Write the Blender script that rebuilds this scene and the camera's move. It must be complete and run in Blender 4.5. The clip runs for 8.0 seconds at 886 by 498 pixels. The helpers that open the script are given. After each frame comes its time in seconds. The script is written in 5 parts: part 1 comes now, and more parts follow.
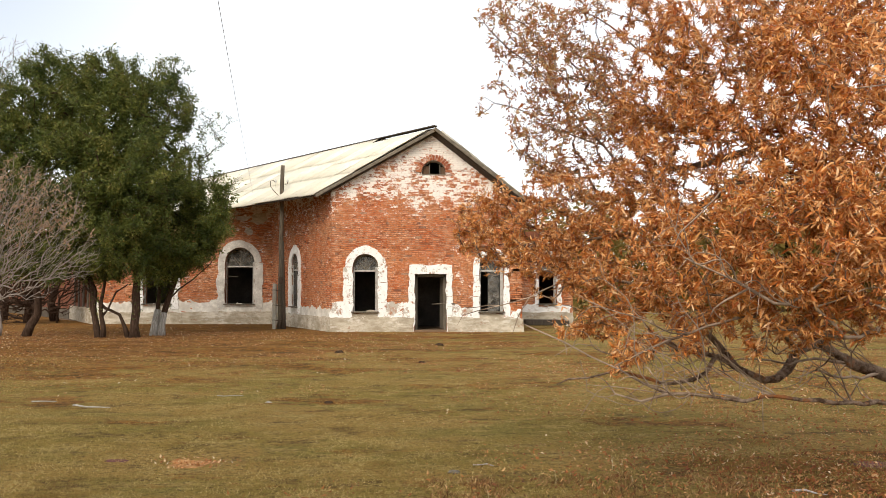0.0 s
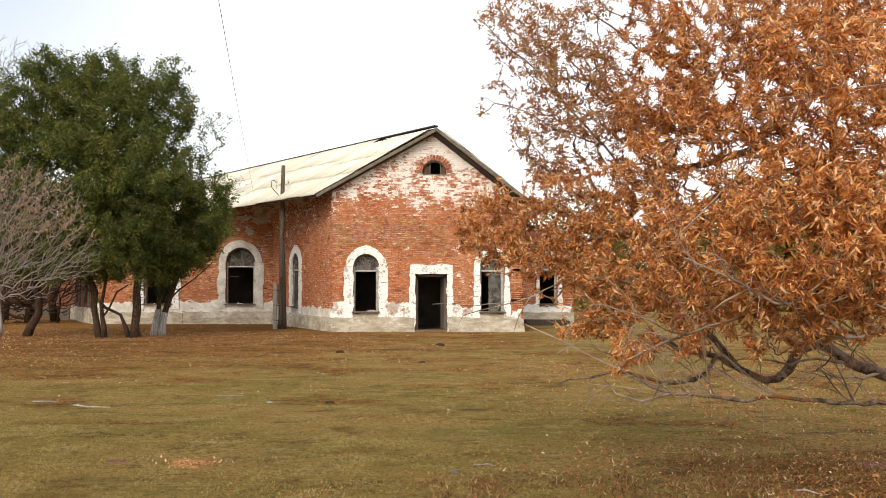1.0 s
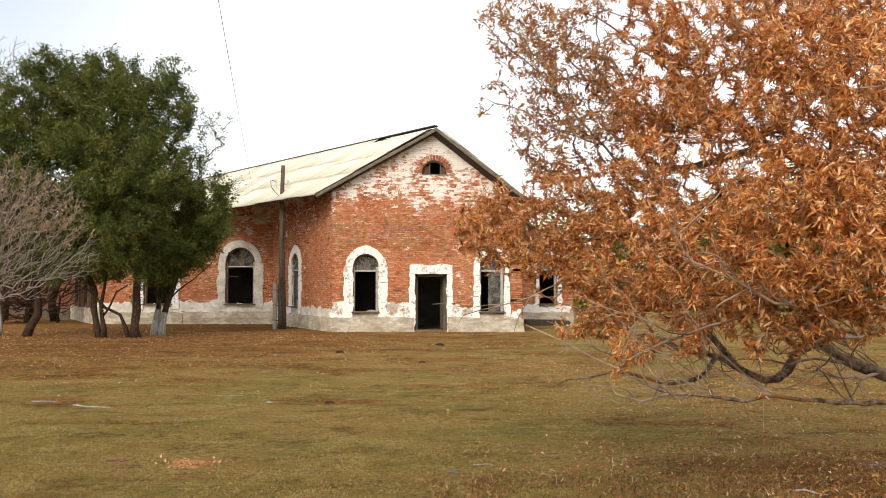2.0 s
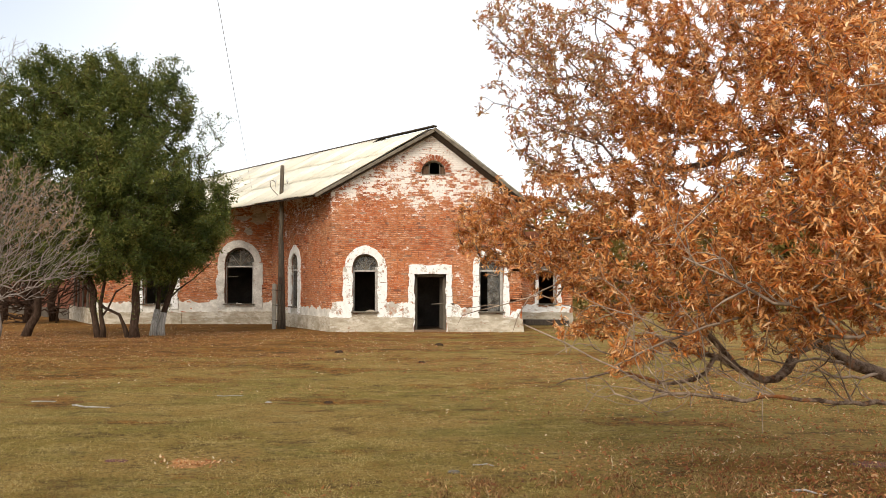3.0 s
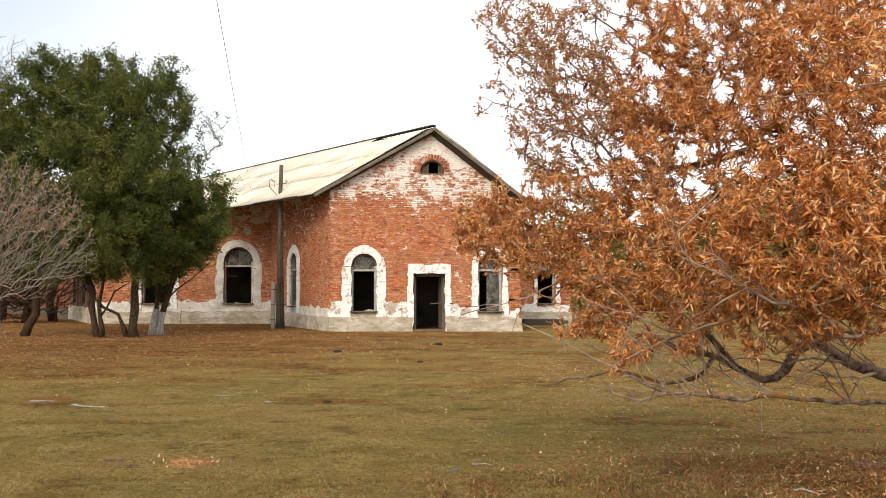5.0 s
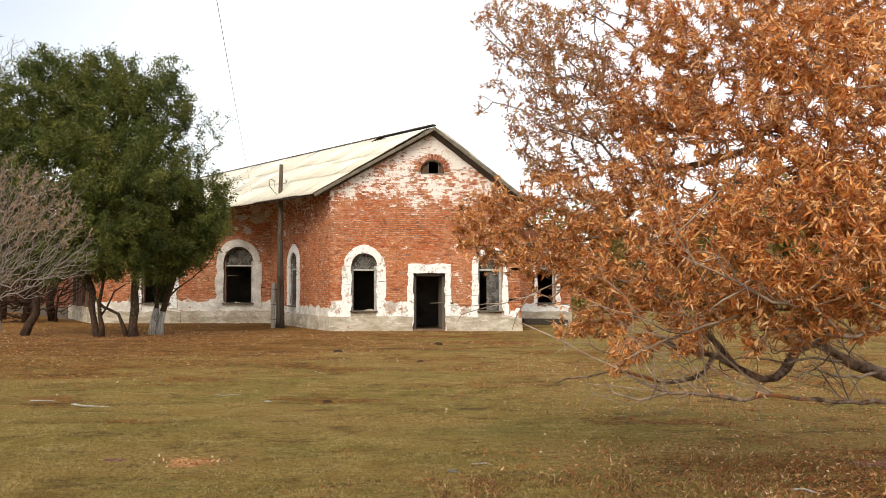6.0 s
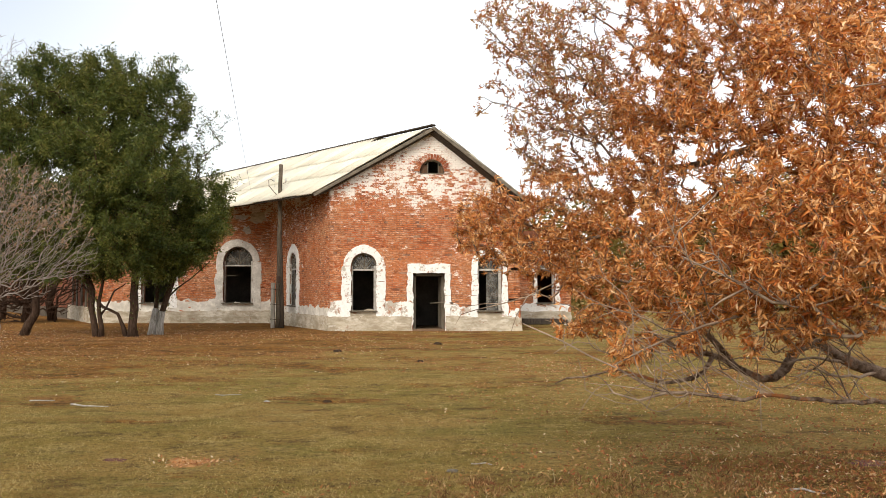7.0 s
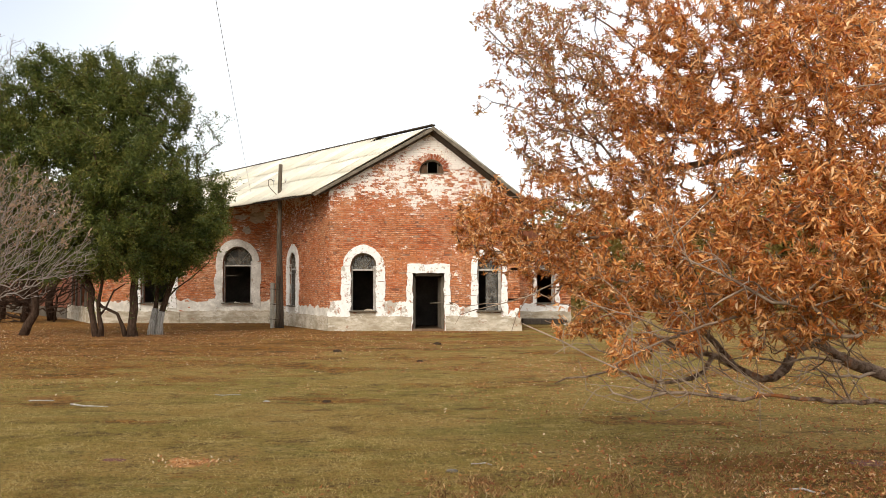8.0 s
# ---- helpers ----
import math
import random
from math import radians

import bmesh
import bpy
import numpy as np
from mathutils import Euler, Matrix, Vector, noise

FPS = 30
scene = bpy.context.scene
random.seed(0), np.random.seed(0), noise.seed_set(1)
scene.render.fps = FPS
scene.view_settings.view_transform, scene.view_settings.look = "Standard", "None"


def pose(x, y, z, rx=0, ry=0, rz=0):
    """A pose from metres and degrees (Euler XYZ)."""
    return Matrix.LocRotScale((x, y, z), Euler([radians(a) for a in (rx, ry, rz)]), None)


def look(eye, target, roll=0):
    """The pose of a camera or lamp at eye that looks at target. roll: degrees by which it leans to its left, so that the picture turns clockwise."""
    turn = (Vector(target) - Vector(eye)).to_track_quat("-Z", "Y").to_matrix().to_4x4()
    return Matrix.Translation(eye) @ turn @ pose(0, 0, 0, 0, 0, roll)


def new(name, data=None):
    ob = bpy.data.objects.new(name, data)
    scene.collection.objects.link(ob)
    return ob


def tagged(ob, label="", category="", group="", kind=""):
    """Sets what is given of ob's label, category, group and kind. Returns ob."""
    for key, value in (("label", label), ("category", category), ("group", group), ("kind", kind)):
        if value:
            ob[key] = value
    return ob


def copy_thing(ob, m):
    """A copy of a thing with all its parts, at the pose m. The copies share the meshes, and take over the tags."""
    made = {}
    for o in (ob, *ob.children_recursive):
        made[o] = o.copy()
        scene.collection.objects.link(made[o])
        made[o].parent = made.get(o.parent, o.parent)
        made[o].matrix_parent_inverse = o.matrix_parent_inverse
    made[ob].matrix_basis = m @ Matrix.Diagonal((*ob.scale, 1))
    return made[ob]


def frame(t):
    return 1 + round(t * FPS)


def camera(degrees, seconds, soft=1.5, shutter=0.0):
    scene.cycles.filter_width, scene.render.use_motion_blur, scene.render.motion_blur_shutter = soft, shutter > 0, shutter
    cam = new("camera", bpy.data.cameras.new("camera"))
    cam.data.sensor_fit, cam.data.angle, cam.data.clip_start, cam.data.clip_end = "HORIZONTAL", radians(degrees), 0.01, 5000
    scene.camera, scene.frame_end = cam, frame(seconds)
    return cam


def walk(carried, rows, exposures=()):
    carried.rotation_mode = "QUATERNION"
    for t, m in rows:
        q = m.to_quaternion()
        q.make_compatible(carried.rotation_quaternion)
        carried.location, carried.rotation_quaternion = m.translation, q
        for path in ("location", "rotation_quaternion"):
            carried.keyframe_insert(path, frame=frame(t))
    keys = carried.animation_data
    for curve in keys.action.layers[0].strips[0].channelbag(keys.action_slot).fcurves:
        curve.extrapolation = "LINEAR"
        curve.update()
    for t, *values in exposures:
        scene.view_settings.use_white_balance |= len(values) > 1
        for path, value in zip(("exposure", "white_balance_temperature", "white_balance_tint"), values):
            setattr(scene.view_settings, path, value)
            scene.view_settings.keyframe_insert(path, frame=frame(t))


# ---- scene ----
cam = camera(55.0, 8.0, soft=0.85)
# a tripod head that creeps a fifth of a degree: seconds, turn and tilt in thousandths of a radian
CREEP = ((0, -0.7, 0), (0.5, 0, 0), (1, 0.1, 0), (1.5, 0, 0), (3, -1.0, 0), (3.5, -1.55, 0), (4, -2.0, -0.15), (4.5, -2.25, -0.3),
         (6, -2.2, -1.0), (6.5, -2.35, -1.05), (7, -2.65, -1.1), (7.5, -3.0, -1.1), (8, -3.1, -1.1))
TILT = 92.70
walk(cam, [(t, pose(0, 0, 1.6, TILT + math.degrees(b / 1000), 0, math.degrees(a / 1000))) for t, a, b in CREEP])

# ---- sky and sun ----
scene.view_settings.exposure = 0.0
world = bpy.data.worlds.new("overcast_sky")
scene.world = world
world.use_nodes = True
wn, wl = world.node_tree.nodes, world.node_tree.links
wn.clear()
SUN_ELEVATION, SUN_TURN = radians(40), radians(199)      # turn clockwise from north (+y)
sky = wn.new("ShaderNodeTexSky")
sky.sky_type, sky.sun_disc, sky.sun_elevation, sky.sun_rotation = "NISHITA", False, SUN_ELEVATION, SUN_TURN
sky_bg = wn.new("ShaderNodeBackground")
sky_bg.inputs["Strength"].default_value = 0.05
wl.new(sky.outputs[0], sky_bg.inputs["Color"])
coord = wn.new("ShaderNodeTexCoord")
cloud = wn.new("ShaderNodeTexNoise")
cloud.inputs["Scale"].default_value, cloud.inputs["Detail"].default_value = 2.6, 5
wl.new(coord.outputs["Generated"], cloud.inputs["Vector"])
cloud_ramp = wn.new("ShaderNodeValToRGB")
cloud_ramp.color_ramp.elements[0].position, cloud_ramp.color_ramp.elements[0].color = 0.25, (0.86, 0.87, 0.88, 1)
cloud_ramp.color_ramp.elements[1].position, cloud_ramp.color_ramp.elements[1].color = 0.48, (1.0, 0.985, 0.95, 1)
wl.new(cloud.outputs["Fac"], cloud_ramp.inputs["Fac"])
cloud_bg = wn.new("ShaderNodeBackground")
cloud_bg.inputs["Strength"].default_value = 1.07
# one greyer bank of cloud, high to the north-west
bank = wn.new("ShaderNodeVectorMath")
bank.operation = "DOT_PRODUCT"
bank.inputs[1].default_value = Vector((-0.60, 0.80, 0.44)).normalized()
wl.new(coord.outputs["Generated"], bank.inputs[0])
bank_ramp = wn.new("ShaderNodeValToRGB")
bank_ramp.color_ramp.elements[0].position, bank_ramp.color_ramp.elements[0].color = 0.935, (1, 1, 1, 1)
bank_ramp.color_ramp.elements[1].position, bank_ramp.color_ramp.elements[1].color = 0.995, (0.56, 0.61, 0.68, 1)
wl.new(bank.outputs["Value"], bank_ramp.inputs["Fac"])
tint = wn.new("ShaderNodeMix")
tint.data_type, tint.blend_type = "RGBA", "MULTIPLY"
tint.inputs["Factor"].default_value = 1.0
wl.new(cloud_ramp.outputs["Color"], tint.inputs["A"])
wl.new(bank_ramp.outputs["Color"], tint.inputs["B"])
wl.new(tint.outputs["Result"], cloud_bg.inputs["Color"])
add = wn.new("ShaderNodeAddShader")
wl.new(sky_bg.outputs[0], add.inputs[0])
wl.new(cloud_bg.outputs[0], add.inputs[1])
out = wn.new("ShaderNodeOutputWorld")
wl.new(add.outputs[0], out.inputs["Surface"])
sun = new("sun", bpy.data.lights.new("sun", "SUN"))
sun.data.energy, sun.data.angle, sun.data.color = 2.7, radians(30), (1.0, 0.91, 0.78)
sun_way = Vector((math.sin(SUN_TURN) * math.cos(SUN_ELEVATION), math.cos(SUN_TURN) * math.cos(SUN_ELEVATION), math.sin(SUN_ELEVATION)))
sun.matrix_world = look(sun_way * 60, (0, 0, 0))


# ---- materials ----
class Nodes:
    """A material under construction: short ways to make and join its nodes."""

    def __init__(self, name, rough=0.85):
        self.mat = bpy.data.materials.new(name)
        self.mat.use_nodes = True
        self.tree = self.mat.node_tree
        self.bsdf = self.tree.nodes["Principled BSDF"]
        self.output = self.tree.nodes["Material Output"]
        self.bsdf.inputs["Roughness"].default_value = rough
        self.bsdf.inputs["Specular IOR Level"].default_value = 0.25 if rough < 0.9 else 0.06
        self.place = self.tree.nodes.new("ShaderNodeNewGeometry").outputs["Position"]
        self.island = self.place.node.outputs["Random Per Island"]

    def link(self, a, b):
        self.tree.links.new(a, b)

    def noise(self, scale, detail=4, rough=0.6, stretch=None):
        n = self.tree.nodes.new("ShaderNodeTexNoise")
        n.inputs["Scale"].default_value, n.inputs["Detail"].default_value, n.inputs["Roughness"].default_value = scale, detail, rough
        if stretch:
            m = self.tree.nodes.new("ShaderNodeMapping")
            m.inputs["Scale"].default_value = stretch
            self.link(self.place, m.inputs["Vector"])
            self.link(m.outputs[0], n.inputs["Vector"])
        else:
            self.link(self.place, n.inputs["Vector"])
        return n.outputs["Fac"]

    def ramp(self, value, *stops):
        n = self.tree.nodes.new("ShaderNodeValToRGB")
        e = n.color_ramp.elements
        while len(e) < len(stops):
            e.new(0.5)
        for one, (p, c) in zip(e, stops):
            one.position = p
            one.color = (*c, 1) if isinstance(c, tuple) else (c, c, c, 1)
        self.link(value, n.inputs["Fac"])
        return n.outputs["Color"]

    def mix(self, fac, a, b, how="MIX"):
        n = self.tree.nodes.new("ShaderNodeMix")
        n.data_type, n.blend_type = "RGBA", how
        for socket, v in ((n.inputs["Factor"], fac), (n.inputs["A"], a), (n.inputs["B"], b)):
            if isinstance(v, (int, float)):
                socket.default_value = v
            elif isinstance(v, tuple):
                socket.default_value = (*v, 1)
            else:
                self.link(v, socket)
        return n.outputs["Result"]

    def math(self, how, a, b=0.0):
        n = self.tree.nodes.new("ShaderNodeMath")
        n.operation = how
        for socket, v in zip(n.inputs, (a, b)):
            if isinstance(v, (int, float)):
                socket.default_value = v
            else:
                self.link(v, socket)
        return n.outputs[0]

    def axis(self, which):
        n = self.tree.nodes.new("ShaderNodeSeparateXYZ")
        self.link(self.place, n.inputs[0])
        return n.outputs[which]

    def gap(self, point):
        n = self.tree.nodes.new("ShaderNodeVectorMath")
        n.operation = "DISTANCE"
        self.link(self.place, n.inputs[0])
        n.inputs[1].default_value = point
        return n.outputs["Value"]

    def random(self):
        return self.tree.nodes.new("ShaderNodeObjectInfo").outputs["Random"]

    def done(self, colour, bump=None, strength=0.3, distance=0.02):
        if isinstance(colour, tuple):
            self.bsdf.inputs["Base Color"].default_value = (*colour, 1)
        else:
            self.link(colour, self.bsdf.inputs["Base Color"])
        if bump is not None:
            n = self.tree.nodes.new("ShaderNodeBump")
            n.inputs["Strength"].default_value, n.inputs["Distance"].default_value = strength, distance
            self.link(bump, n.inputs["Height"])
            self.link(n.outputs[0], self.bsdf.inputs["Normal"])
        return self.mat

    def leafy(self, colour, through_light=0.35):
        self.link(colour, self.bsdf.inputs["Base Color"])
        t = self.tree.nodes.new("ShaderNodeBsdfTranslucent")
        self.link(colour, t.inputs["Color"])
        m = self.tree.nodes.new("ShaderNodeMixShader")
        m.inputs[0].default_value = through_light
        self.link(self.bsdf.outputs[0], m.inputs[1])
        self.link(t.outputs[0], m.inputs[2])
        self.link(m.outputs[0], self.output.inputs["Surface"])
        return self.mat


def gable_wash(n, pick, spread):
    """How much old whitewash clings: broken brick by brick, thick high on the gable."""
    high = n.ramp(n.math("MULTIPLY", n.axis("Z"), 0.125), (0.46, 0.0), (0.58, 0.28), (0.66, 0.68), (0.95, 0.84))
    chance = n.math("ADD", n.math("MULTIPLY", n.noise(1.3, 6, 0.75), 2.6), -1.3)
    chance = n.math("ADD", n.math("ADD", chance, n.math("MULTIPLY", n.noise(13, 7, 0.85, (0.6, 0.6, 1.7)), 3.0)), -1.5)
    if pick is not None:
        chance = n.math("ADD", chance, n.math("MULTIPLY", n.math("SUBTRACT", pick, 0.5), spread))
    return n.ramp(n.math("ADD", chance, high), (0.55, 0.0), (0.68, 0.92))


def brick_material(name, single):
    """Fired brick; single: each brick an object of its own, else islands of one mesh. Old whitewash clings to some bricks."""
    n = Nodes(name, 0.9)
    pick = n.random() if single else n.island
    base = n.ramp(pick, (0.0, (0.12, 0.035, 0.018)), (0.12, (0.34, 0.078, 0.026)), (0.45, (0.55, 0.152, 0.048)), (0.75, (0.47, 0.112, 0.034)), (0.93, (0.58, 0.18, 0.062)), (1.0, (0.60, 0.32, 0.19)))
    grime = n.noise(0.9, 6, 0.65)
    base = n.mix(n.ramp(grime, (0.40, 0.0), (0.60, 0.62)), base, (0.50, 0.235, 0.105))
    base = n.mix(n.ramp(n.noise(11, 6, 0.8, (0.6, 0.6, 1.6)), (0.51, 0.0), (0.60, 0.8)), base, (0.13, 0.045, 0.025))
    base = n.mix(n.ramp(n.noise(9, 6, 0.85, (0.6, 0.6, 1.9)), (0.50, 0.0), (0.59, 0.85)), base, (0.74, 0.47, 0.30))
    base = n.mix(n.ramp(n.noise(0.35, 5, 0.7), (0.44, 0.0), (0.60, 0.4)), base, (0.50, 0.155, 0.060))
    base = n.mix(n.ramp(n.noise(4.5, 7, 0.85, (0.5, 0.5, 2.6)), (0.57, 0.0), (0.62, 0.85)), base, (0.085, 0.035, 0.022))
    base = n.mix(gable_wash(n, pick, 0.55), base, (0.86, 0.82, 0.76))
    return n.done(base, n.noise(60, 4), 0.5, 0.01)


def mortar_material():
    n = Nodes("weathered_mortar", 0.95)
    c = n.mix(n.ramp(n.noise(2.4, 6, 0.7), (0.42, 0.0), (0.60, 1.0)), (0.22, 0.095, 0.06), (0.44, 0.27, 0.18))
    c = n.mix(n.ramp(n.noise(16, 5, 0.75), (0.48, 0.0), (0.60, 0.7)), c, (0.14, 0.075, 0.05))
    c = n.mix(gable_wash(n, None, 0), c, (0.72, 0.67, 0.61))
    return n.done(c, n.noise(40, 4), 0.6, 0.01)


def plain(name, low, high, scale=3, fine=40, rough=0.85, stretch=None, bump=0.4):
    n = Nodes(name, rough)
    c = n.mix(n.ramp(n.noise(scale, 5, 0.6, stretch), (0.35, 0.0), (0.68, 1.0)), low, high)
    c = n.mix(n.ramp(n.noise(fine, 3), (0.35, 0.0), (0.75, 0.5)), c, tuple(0.55 * v for v in low))
    return n.done(c, n.noise(fine, 4), bump, 0.01)


def whitewash_material(name, bare=0.0):
    """Limewash that has come off in flakes; bare: how much more of it is gone."""
    n = Nodes(name, 0.9)
    chip = n.ramp(n.math("ADD", n.math("MULTIPLY", n.noise(2.4, 6, 0.75), 0.62), n.math("MULTIPLY", n.noise(11, 5, 0.7), 0.42)), (0.430 + bare, 1.0), (0.475 + bare, 0.0))
    under = n.mix(n.ramp(n.noise(3.5, 4), (0.50, 0.0), (0.62, 1.0)), (0.48, 0.43, 0.36), (0.40, 0.19, 0.11))
    paint = n.mix(n.ramp(n.noise(9, 4), (0.4, 0.0), (0.8, 0.6)), (0.86, 0.84, 0.80), (0.62, 0.59, 0.54))
    return n.done(n.mix(chip, paint, under), n.noise(18, 5), 0.6, 0.02)


def sheet_material():
    """Pale cement sheet, each one weathered in its own way, with grey lichen streaks."""
    n = Nodes("weathered_cement_sheet", 0.8)
    c = n.ramp(n.random(), (0.0, (0.50, 0.475, 0.41)), (0.14, (0.64, 0.59, 0.475)), (0.6, (0.73, 0.685, 0.56)), (1.0, (0.78, 0.74, 0.63)))
    c = n.mix(n.ramp(n.noise(0.9, 6, 0.7), (0.46, 0.0), (0.64, 0.6)), c, (0.62, 0.57, 0.46))
    c = n.mix(n.ramp(n.noise(6, 5, 0.75), (0.52, 0.0), (0.66, 0.45)), c, (0.40, 0.37, 0.30))
    return n.done(c, n.noise(7, 4), 0.2, 0.01)


def plinth_material():
    """Grey-beige plaster with rain streaks, flakes of limewash and places where it has fallen off."""
    n = Nodes("grey_plinth_plaster", 0.92)
    c = n.mix(n.ramp(n.noise(1.3, 6, 0.7, (1, 1, 2.2)), (0.40, 0.0), (0.60, 1.0)), (0.36, 0.30, 0.215), (0.60, 0.53, 0.42))
    c = n.mix(n.ramp(n.noise(5, 6, 0.75, (0.5, 0.5, 2.4)), (0.50, 0.0), (0.62, 0.5)), c, (0.28, 0.22, 0.155))
    c = n.mix(n.ramp(n.noise(2.1, 7, 0.8, (0.7, 0.7, 1.6)), (0.55, 0.0), (0.61, 0.6)), c, (0.74, 0.69, 0.60))
    c = n.mix(n.ramp(n.noise(2.8, 7, 0.8, (0.8, 0.8, 1.3)), (0.60, 0.0), (0.63, 0.8)), c, (0.30, 0.15, 0.085))
    return n.done(c, n.noise(9, 6, 0.75), 0.9, 0.03)


def ground_material():
    n = Nodes("autumn_turf", 0.95)
    dry = n.mix(n.ramp(n.noise(0.28, 5, 0.6, (0.62, 1, 1)), (0.46, 0.0), (0.54, 1.0)), (0.345, 0.222, 0.068), (0.262, 0.192, 0.048))
    green = n.mix(n.ramp(n.noise(0.8, 5, 0.65, (0.62, 1, 1)), (0.50, 0.0), (0.58, 0.75)), dry, (0.212, 0.178, 0.045))
    straw = n.mix(n.ramp(n.noise(3.2, 6, 0.75, (0.62, 1, 1)), (0.51, 0.0), (0.58, 0.8)), green, (0.395, 0.278, 0.098))
    # rusty leaf mould, in streaks, thicker towards the house and the trees; its gain to the west also stands in for
    # tree shade
    far = n.ramp(n.math("MULTIPLY", n.axis("Y"), 0.025), (0.15, 0.0), (0.35, 0.10), (0.58, 0.26), (0.74, 0.36))
    west = n.ramp(n.math("ADD", n.math("MULTIPLY", n.axis("X"), -0.05), 0.5), (0.20, 0.10), (0.50, 0.45), (0.72, 1.1), (0.95, 1.8))
    patchy = n.math("MULTIPLY", n.math("SUBTRACT", n.noise(0.55, 9, 0.76, (0.62, 1, 1)), 0.5), 2.9)
    spot = n.math("ADD", patchy, n.math("MULTIPLY", far, west))
    under = n.ramp(n.math("MULTIPLY", n.gap((3.9, 6.8, 0)), 0.2), (0.10, 0.40), (0.55, 0.0))      # shed under the rusty tree
    spot = n.math("ADD", spot, under)
    spot = n.math("SUBTRACT", spot, n.ramp(n.math("MULTIPLY", n.gap((-1.6, 11.0, 0)), 0.12), (0.25, 0.15), (1.0, 0.0)))      # less mould in the middle, which lightens it
    mould = n.mix(n.ramp(n.noise(5, 6, 0.8), (0.44, 0.0), (0.56, 1.0)), (0.100, 0.036, 0.011), (0.36, 0.145, 0.028))
    mould = n.mix(n.ramp(n.noise(0.9, 7, 0.78, (0.45, 1, 1)), (0.46, 0.0), (0.56, 0.8)), mould, (0.31, 0.150, 0.050))
    mould = n.mix(n.ramp(n.noise(1.4, 7, 0.8, (0.4, 1, 1)), (0.55, 0.0), (0.62, 0.8)), mould, (0.055, 0.036, 0.020))
    c = n.mix(n.ramp(spot, (0.04, 0.0), (0.20, 0.85)), straw, mould)
    c = n.mix(n.ramp(n.noise(18, 6, 0.85), (0.50, 0.0), (0.59, 0.75)), c, (0.070, 0.050, 0.020))
    c = n.mix(n.ramp(n.noise(1.9, 7, 0.8, (0.62, 1, 1)), (0.53, 0.0), (0.61, 0.7)), c, (0.085, 0.048, 0.022))
    return n.done(c, n.noise(14, 7, 0.8), 1.0, 0.10)


def leaf_material(name, stops, through_light=0.35, rough=0.6, own=0.75, drift=0.9, size=2.2):
    """Each leaf its own hue; whole sprays lean to the darker or the lighter end."""
    n = Nodes(name, rough)
    pick = n.math("ADD", n.math("MULTIPLY", n.island, own), n.math("MULTIPLY", n.math("SUBTRACT", n.noise(size, 5, 0.7), 0.36), drift))
    return n.leafy(n.ramp(pick, *stops), through_light)


def limb_bark():
    """Dark brown limb bark with grey ridges and rusty patches."""
    n = Nodes("brown_limb_bark", 0.95)
    c = n.mix(n.ramp(n.noise(14, 6, 0.75), (0.42, 0.0), (0.60, 1.0)), (0.085, 0.052, 0.034), (0.29, 0.21, 0.155))
    c = n.mix(n.ramp(n.noise(3.2, 5, 0.7), (0.55, 0.0), (0.63, 0.85)), c, (0.30, 0.105, 0.030))
    return n.done(c, n.noise(45, 5, 0.75), 1.0, 0.02)


BRICK, BRICK_ONE = brick_material("old_red_brick", False), brick_material("old_red_brick_single", True)
MORTAR = mortar_material()
# Far brick is darkened in its colour to stand in for the thicket's shade.
FARBRICK = plain("shaded_far_brick", (0.13, 0.045, 0.022), (0.24, 0.085, 0.04), 2, 14)
# Same here: shade on the far plinth is put into the plaster's tone.
FARPLASTER = plain("shaded_far_plaster", (0.08, 0.062, 0.044), (0.16, 0.13, 0.095), 1.6, 11)
WHITE, BANDWASH = whitewash_material("flaking_whitewash"), whitewash_material("worn_band_whitewash", 0.055)
PLASTER = plinth_material()
SHEET = sheet_material()
CREAM = plain("stained_cream_wash", (0.60, 0.55, 0.47), (0.86, 0.82, 0.74), 2.2, 7)
GREYPLASTER = plain("bare_grey_plaster", (0.50, 0.46, 0.40), (0.80, 0.76, 0.69), 2.5, 14)
PALEWOOD = plain("peeling_pale_paint", (0.34, 0.31, 0.27), (0.60, 0.57, 0.52), 7, 50)
WIRE = plain("dull_wire", (0.16, 0.15, 0.14), (0.24, 0.23, 0.21), 20, 80, 0.5)
RAKEWOOD = plain("silvered_edge_board", (0.12, 0.10, 0.075), (0.25, 0.21, 0.16), 5, 50)
OLDWOOD = plain("grey_weathered_wood", (0.11, 0.09, 0.065), (0.20, 0.17, 0.13), 5, 60, 0.85, (6, 6, 0.6))
DARKWOOD = plain("tarred_dark_wood", (0.05, 0.038, 0.028), (0.11, 0.085, 0.062), 5, 60, 0.8, (6, 6, 0.6))
POLEWOOD = plain("weathered_pole_wood", (0.06, 0.047, 0.033), (0.22, 0.175, 0.125), 6, 60, 0.85, (8, 8, 0.5))
EARTHWOOD = plain("brown_weathered_board", (0.10, 0.055, 0.03), (0.19, 0.115, 0.07), 5, 60, 0.85, (6, 6, 0.6))
TWIGBARK = plain("pale_brown_twig_bark", (0.13, 0.085, 0.06), (0.50, 0.38, 0.28), 2.5, 40, 0.9, (2, 2, 2), 0.6)
CONCRETE = plain("old_concrete", (0.33, 0.30, 0.25), (0.45, 0.42, 0.36), 3, 40)
# Dark tone stands in for the shade inside the rooms.
DUSK = plain("interior_shade_plaster", (0.07, 0.06, 0.052), (0.15, 0.13, 0.11), 1, 12)
EARTH = plain("trodden_earth", (0.16, 0.10, 0.06), (0.24, 0.15, 0.09), 3, 30)
IRON = plain("rusty_iron", (0.06, 0.045, 0.035), (0.12, 0.06, 0.035), 12, 60, 0.7)
